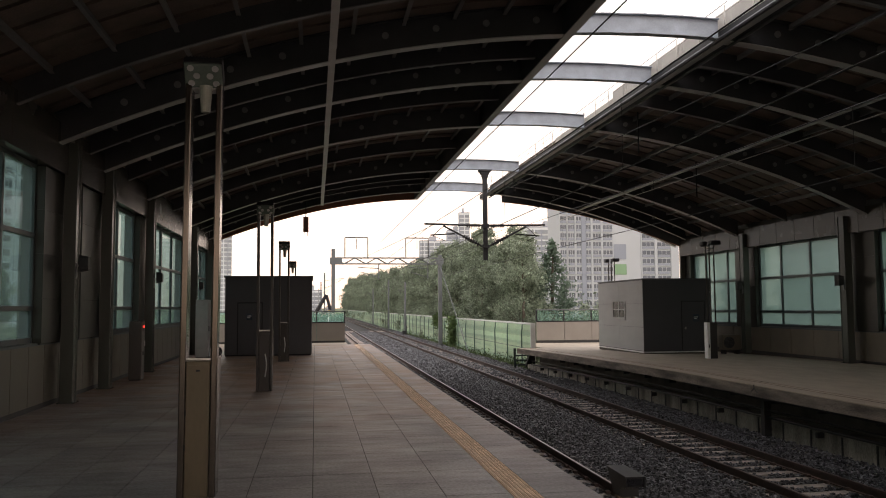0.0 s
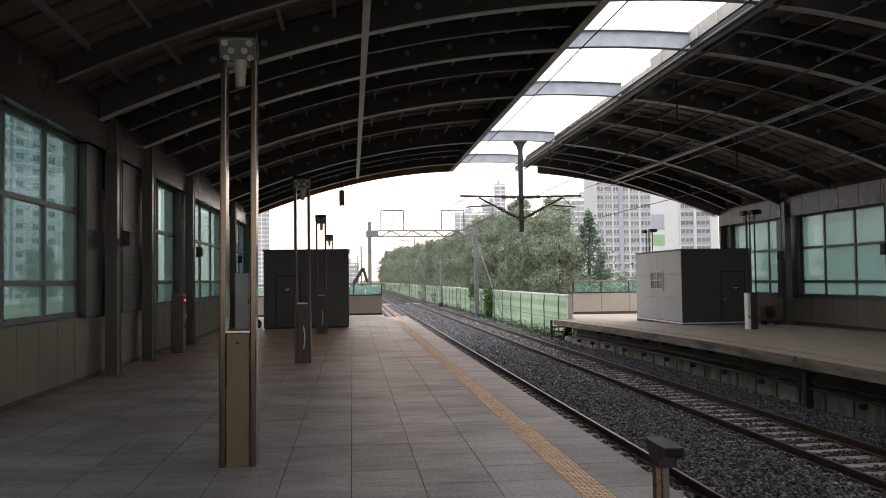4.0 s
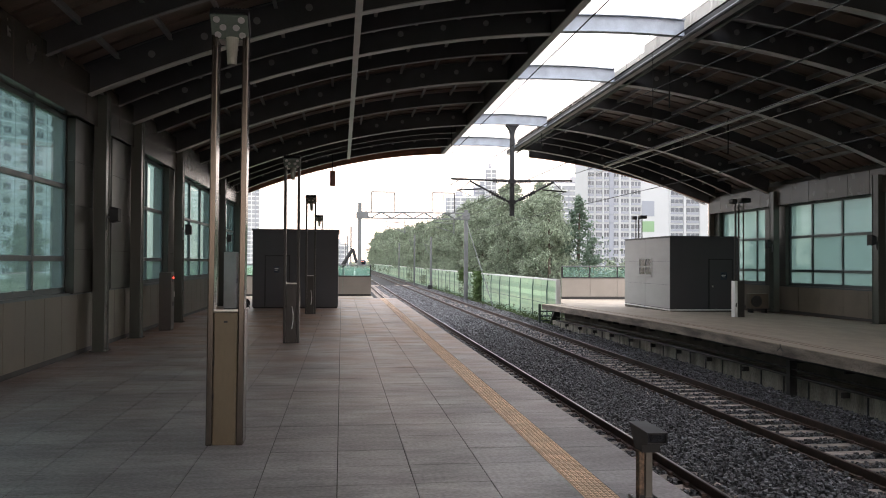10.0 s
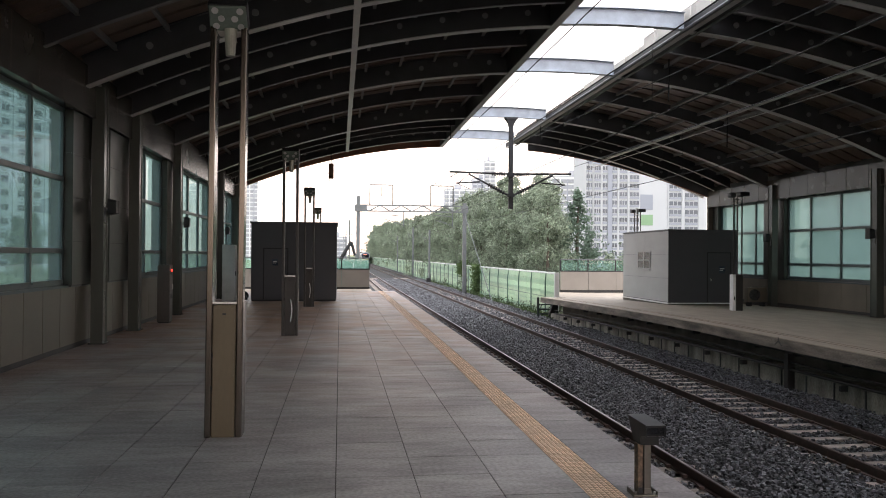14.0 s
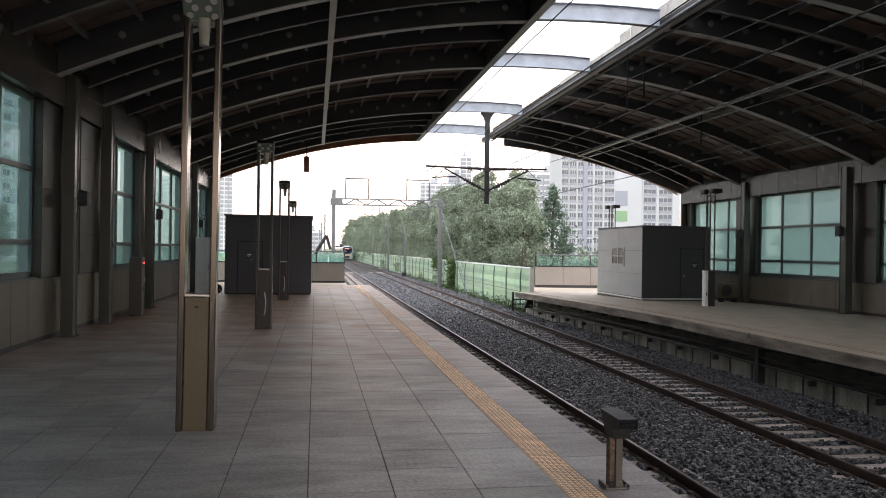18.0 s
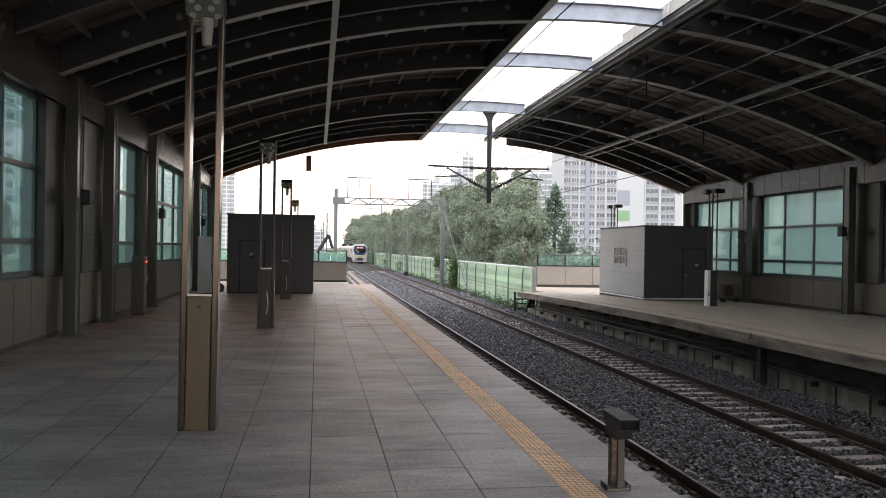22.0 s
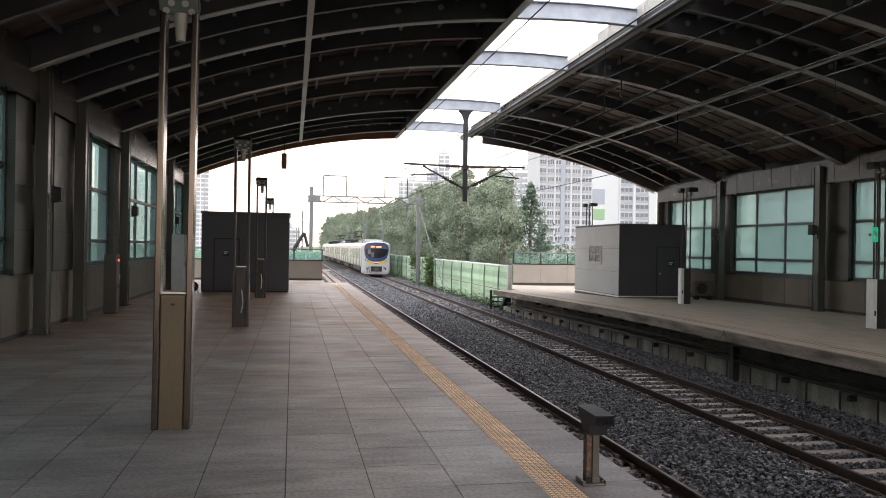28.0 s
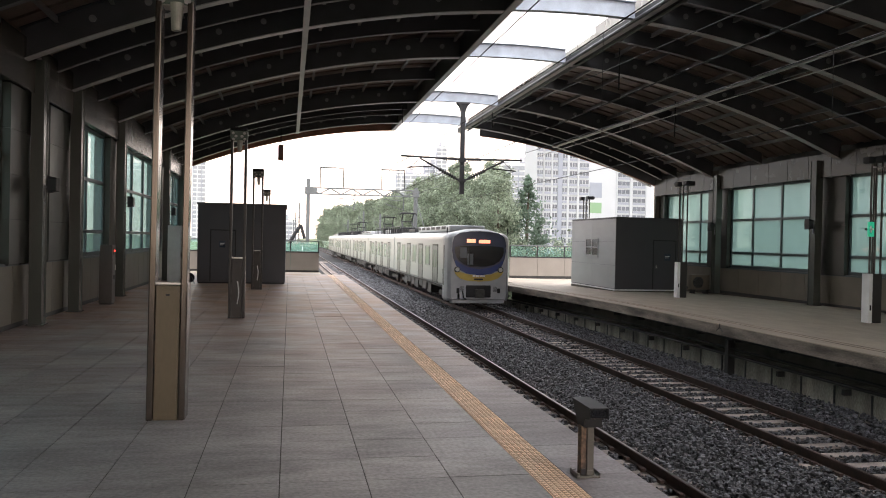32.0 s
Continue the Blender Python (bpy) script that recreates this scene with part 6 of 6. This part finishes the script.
for car in range(6):
    y0 = car * CAR + (0.95 if car == 0 else 0.18)
    y1 = (car + 1) * CAR - 0.18
    body = part("car_body", loft([section(1.56, 1.0, 3.75, 0.32, y0), section(1.56, 1.0, 3.75, 0.32, y1)]), "train_white", train)
    boxes("letter_band", "foam", body, (-1.566, -1.555, y0 + 0.1, y1 - 0.1, 3.12, 3.2), (1.555, 1.566, y0 + 0.1, y1 - 0.1, 3.12, 3.2))
    boxes("underframe", "under", body, (-1.35, 1.35, y0, y1, 0.85, 1.0))
    for k in range(7):
        a = y0 + 4.4 + k * 1.5
        boxes("equipment_box", "under", body, (-1.35, -0.6, a, a + 1.1 + 0.25 * (k % 2), 0.38 + 0.08 * (k % 3), 0.86), bevel=0.02)
        boxes("equipment_box", "under", body, (0.6, 1.35, a, a + 1.2, 0.4, 0.86), bevel=0.02)
    if car < 5:
        boxes("gangway", "under", body, (-0.75, 0.75, y1, y1 + 0.36, 1.0, 3.3))
    yc = [car * CAR + 3.1 + k * 4.65 for k in range(4)]
    for k, y in enumerate(yc):
        for s in (-1, 1):
            share("door", door_mesh, body, s * 1.562, y, 1.08)
            share("door_glass", door_glass, body, s * 1.562, y, 1.08)
            share("door_seal", seal_mesh, body, s * 1.562, y, 1.06)
            if k < 3:
                share("window", win_mesh, body, s * 1.562, y + 2.32, 1.92)
                share("window_frame", winframe_mesh, body, s * 1.562, y + 2.32, 1.92)
    if car in (0, 2, 5):
        a0, a1 = (2.6, 12.6) if car == 0 else (4.0, 13.5)
        unit = boxes("roof_unit", "train_grey", body, (-0.95, 0.95, car * CAR + a0, car * CAR + a1, 3.66, 4.0), bevel=0.12, label="long pale rooftop air unit")
        for k in range(6):
            boxes("grille", "under", unit, (-0.958, -0.948, car * CAR + a0 + 1.0 + k * 1.6, car * CAR + a0 + 2.1 + k * 1.6, 3.8, 3.95))
        boxes("roof_gear", "dark", body, (-0.7, 0.7, car * CAR + 15.6, car * CAR + 18.4, 3.7, 3.95), bevel=0.05)
    else:
        boxes("roof_unit", "train_grey", body, (-0.9, 0.9, car * CAR + 8.6, car * CAR + 11.2, 3.66, 4.0), bevel=0.08)
        for sx in (-0.95, 0.95):
            rods("roof_rail", "dark", body, ((sx, car * CAR + 1.0, 4.16), (sx, car * CAR + 18.4, 4.16), 0.035), *[((sx, car * CAR + 1.0 + q * 1.16, 3.65), (sx, car * CAR + 1.0 + q * 1.16, 4.16), 0.035) for q in range(16)], n=5)
        for k in range(9):
            boxes("roof_gear", "dark", body, (-0.8, 0.8, car * CAR + 4.6 + k * 1.05, car * CAR + 5.1 + k * 1.05, 3.7, 4.02))
    if car in (1, 3):
        pantograph(train, car * CAR + 4.4)
        pantograph(train, car * CAR + 16.4)
    for yb in (car * CAR + 2.7, (car + 1) * CAR - 2.7):
        bog = boxes("bogie", "under", train, (-1.12, -0.98, yb - 1.5, yb + 1.5, 0.38, 0.62), (0.98, 1.12, yb - 1.5, yb + 1.5, 0.38, 0.62), (-1.0, 1.0, yb - 0.2, yb + 0.2, 0.4, 0.7), bevel=0.03)
        for dy in (-1.05, 1.05):
            for s in (-1, 1):
                rods("wheel", "rail", bog, ((s * 0.68, yb + dy, 0.43), (s * 0.82, yb + dy, 0.43), 0.43), n=20)
cab_front = part("cab_front", loft([section(1.34, 0.42, 3.66, 0.42, -0.06, 0.26), section(1.43, 0.36, 3.72, 0.42, 0.0, 0.27), section(1.51, 0.33, 3.77, 0.4, 0.14), section(1.56, 0.32, 3.8, 0.36, 0.5), section(1.565, 0.32, 3.8, 0.34, 0.95)]), "train_grey", train, "smooth grey moulded cab front", smooth=False)
half = [(0, 1.6), (-0.35, 1.62), (-0.7, 1.71), (-0.98, 1.87), (-1.15, 2.08), (-1.26, 2.36), (-1.32, 2.72), (-1.32, 3.1), (-1.22, 3.42), (-0.95, 3.6), (-0.5, 3.66), (0, 3.68)]
part("front_mask", plate(mirror_outline(half), -0.1, 0.02), "train_navy", cab_front, "dark navy front mask")
half = [(0, 1.98), (-0.35, 2.0), (-0.72, 2.09), (-0.97, 2.25), (-1.13, 2.46), (-1.2, 2.68), (-1.19, 2.92), (-0.6, 2.98), (0, 2.99)]
part("windscreen", plate(mirror_outline(half), -0.115, -0.09), "screen", cab_front, "dark wrap-around windscreen")
half = [(0, 1.27), (-0.6, 1.31), (-0.92, 1.42), (-1.12, 1.58), (-1.2, 1.74), (-1.12, 1.8), (-0.95, 1.74), (-0.6, 1.62), (0, 1.56)]
half_b = [(0, 1.57), (-0.6, 1.65), (-0.95, 1.82), (-1.13, 2.04), (-1.2, 2.24), (-1.13, 2.3), (-0.96, 2.14), (-0.6, 1.96), (0, 1.86)]
part("blue_band", plate(mirror_outline(half_b), -0.108, 0.02), "train_blue", cab_front, "bright blue lower edge of the mask")
part("yellow_band", plate(mirror_outline(half), -0.085, 0.02), "train_yellow", cab_front, "yellow crescent band below the mask")
for s in (-1, 1):
    hl = rods("headlight", "dark", cab_front, ((s * 1.06, -0.13, 1.84), (s * 1.06, -0.02, 1.84), 0.14), n=20, label="round headlight in a dark surround")
    rods("headlight_lens", "foam", hl, ((s * 1.06, -0.14, 1.84), (s * 1.06, -0.125, 1.84), 0.1), n=16)
    boxes("jumper_socket", "dark", cab_front, (s * 1.0 - 0.07, s * 1.0 + 0.07, -0.1, 0.0, 0.72, 0.95), bevel=0.015)
    for k in range(5):
        boxes("vent_slot", "dark", cab_front, (s * 0.82 - 0.09, s * 0.82 + 0.09, -0.075, 0.0, 0.8 + k * 0.05, 0.825 + k * 0.05))
    boxes("cab_door", "train_door", cab_front, (s * 1.567 - 0.01, s * 1.567 + 0.01, 0.62, 0.93, 1.06, 2.98))
    rods("side_mirror", "dark", cab_front, ((s * 1.5, 0.35, 3.55), (s * 1.5, 0.35, 3.85), 0.03), n=6)
boxes("led_sign", "led", cab_front, (-0.62, -0.2, -0.13, -0.1, 3.13, 3.3), (-0.03, 0.52, -0.13, -0.1, 3.11, 3.27), bevel=0.01, label="two glowing pale red destination displays")
boxes("name_bar", "white", cab_front, (-0.3, -0.18, -0.125, -0.08, 1.5, 1.59), (-0.15, 0.02, -0.125, -0.08, 1.49, 1.58), (0.05, 0.3, -0.125, -0.08, 1.5, 1.58), label="white lettering bar")
boxes("number_bar", "dark", cab_front, (-0.22, 0.2, -0.092, -0.08, 1.34, 1.42), label="dark number bar")
boxes("wiper", "dark", cab_front, (-0.5, -0.46, -0.14, -0.115, 1.98, 2.75), (-0.52, -0.02, -0.14, -0.115, 1.98, 2.02))
boxes("cab_blind", "blind", cab_front, (-0.95, -0.62, -0.119, -0.114, 2.4, 2.9), (-0.58, -0.3, -0.119, -0.114, 2.08, 2.6), label="pale panel behind the windscreen")
cm = boxes("coupler_recess", "dark", cab_front, (-0.62, 0.62, -0.09, 0.1, 0.5, 1.1), bevel=0.06, label="dark coupler recess")
rods("coupler", "under", cm, ((0.0, -0.35, 0.7), (0.0, 0.1, 0.7), 0.17), n=14)
boxes("coupler_head", "under", cm, (-0.22, 0.22, -0.42, -0.2, 0.5, 0.9), bevel=0.03)
rods("brake_hose", "dark", cab_front, ((-0.78, -0.1, 0.8), (-0.74, -0.16, 0.5), 0.03), ((-0.74, -0.16, 0.5), (-0.6, -0.12, 0.42), 0.03), ((-1.0, -0.12, 0.75), (-0.95, -0.15, 0.4), 0.025), n=6)
boxes("skirt", "train_grey", cab_front, (-1.3, 1.3, -0.02, 0.5, 0.22, 0.4), bevel=0.04)

# ---- floor pieces ----
floor = thing("platform_floor", pose(0, 0, 0), "grey stone slab floor of the platform", "floor", kind="structure")
boxes("bedding", "grout", floor, (-6.4, EDGE_L - 0.01, -60, 44.2, -0.039, -0.008))
TW, TL = 0.7, 0.66


def tile_data(w, l, name, material, h=0.03):
    bm = bmesh.new()
    bx(bm, 0.005, w - 0.005, 0.004, l - 0.004, -h, 0.0)
    return data(bm, name, material)


tile_mesh = tile_data(TW, TL, "slab", "stone")
y_first = 7.30 - 3 * TL
for r in range(25):
    for c in range(12):
        share("slab", tile_mesh, floor, 2.1 - TW * (c + 1), y_first + r * TL, random.uniform(-0.0012, 0.0012)).rotation_euler = (random.uniform(-0.0012, 0.0012), random.uniform(-0.0012, 0.0012), 0)
vlist, flist = [], []
for r in list(range(-40, 0)) + list(range(25, 59)):
    for c in range(12):
        x, y, z = 2.1 - TW * (c + 1), y_first + r * TL, random.uniform(-0.0015, 0.0015)
        x1, y1 = x + TW - 0.005, min(y + TL - 0.005, 44.2)
        x = max(x + 0.005, -6.35)
        i = len(vlist)
        vlist += [(x, y, z), (x1, y, z), (x1, y1, z), (x, y1, z), (x, y, -0.02), (x1, y, -0.02), (x1, y1, -0.02), (x, y1, -0.02)]
        flist += [(i, i + 1, i + 2, i + 3), (i, i + 4, i + 5, i + 1), (i + 1, i + 5, i + 6, i + 2), (i + 2, i + 6, i + 7, i + 3), (i + 3, i + 7, i + 4, i)]
me = bpy.data.meshes.new("far_slabs")
me.from_pydata(vlist, [], flist)
me.materials.append(M["stone_rest"])
rest = tagged(new("far_slabs", me), kind="stuff")
rest.parent = floor
edge_mesh = tile_data(EDGE_L - 2.4, 0.99, "edge_stone", "edge", 0.2)
for r in range(60):
    share("edge_stone", edge_mesh, floor, 2.4, -15 + r * 0.99 - 0.21, 0.0)
tb = bmesh.new()
bx(tb, 0.002, 0.298, 0.002, 0.298, -0.03, 0.001)
for i in range(6):
    for j in range(6):
        x, y = 0.028 + i * 0.049, 0.028 + j * 0.049
        b = [tb.verts.new((x + dx * 0.0205, y + dy * 0.0205, 0.001)) for dx, dy in ((-1, -1), (1, -1), (1, 1), (-1, 1))]
        t = [tb.verts.new((x + dx * 0.0115, y + dy * 0.0115, 0.0055)) for dx, dy in ((-1, -1), (1, -1), (1, 1), (-1, 1))]
        tb.faces.new(t)
        for k in range(4):
            tb.faces.new((b[k], b[(k + 1) % 4], t[(k + 1) % 4], t[k])).material_index = 1
dot_mesh = data(tb, "tactile_tile", "tactile")
dot_mesh.materials.append(M["tactile_dome"])
for r in range(-60, 143):
    y = 1.0 + r * 0.3
    if y < 43.9:
        share("tactile_tile", dot_mesh, floor, 2.1, y, 0.0)

# ---- motion of the train ----
TRAIN_Y = [(0, 489), (10, 345), (16, 257), (18, 227), (20, 198), (22, 170), (24, 142), (26, 115), (27.5, 94), (28.5, 80), (29.5, 67.2), (30.5, 55), (31.5, 43.2), (32, 37.5)]


def motions():
    walk(train, [(t, pose(FAR_C, y, RAIL_Z)) for t, y in TRAIN_Y])


motions()
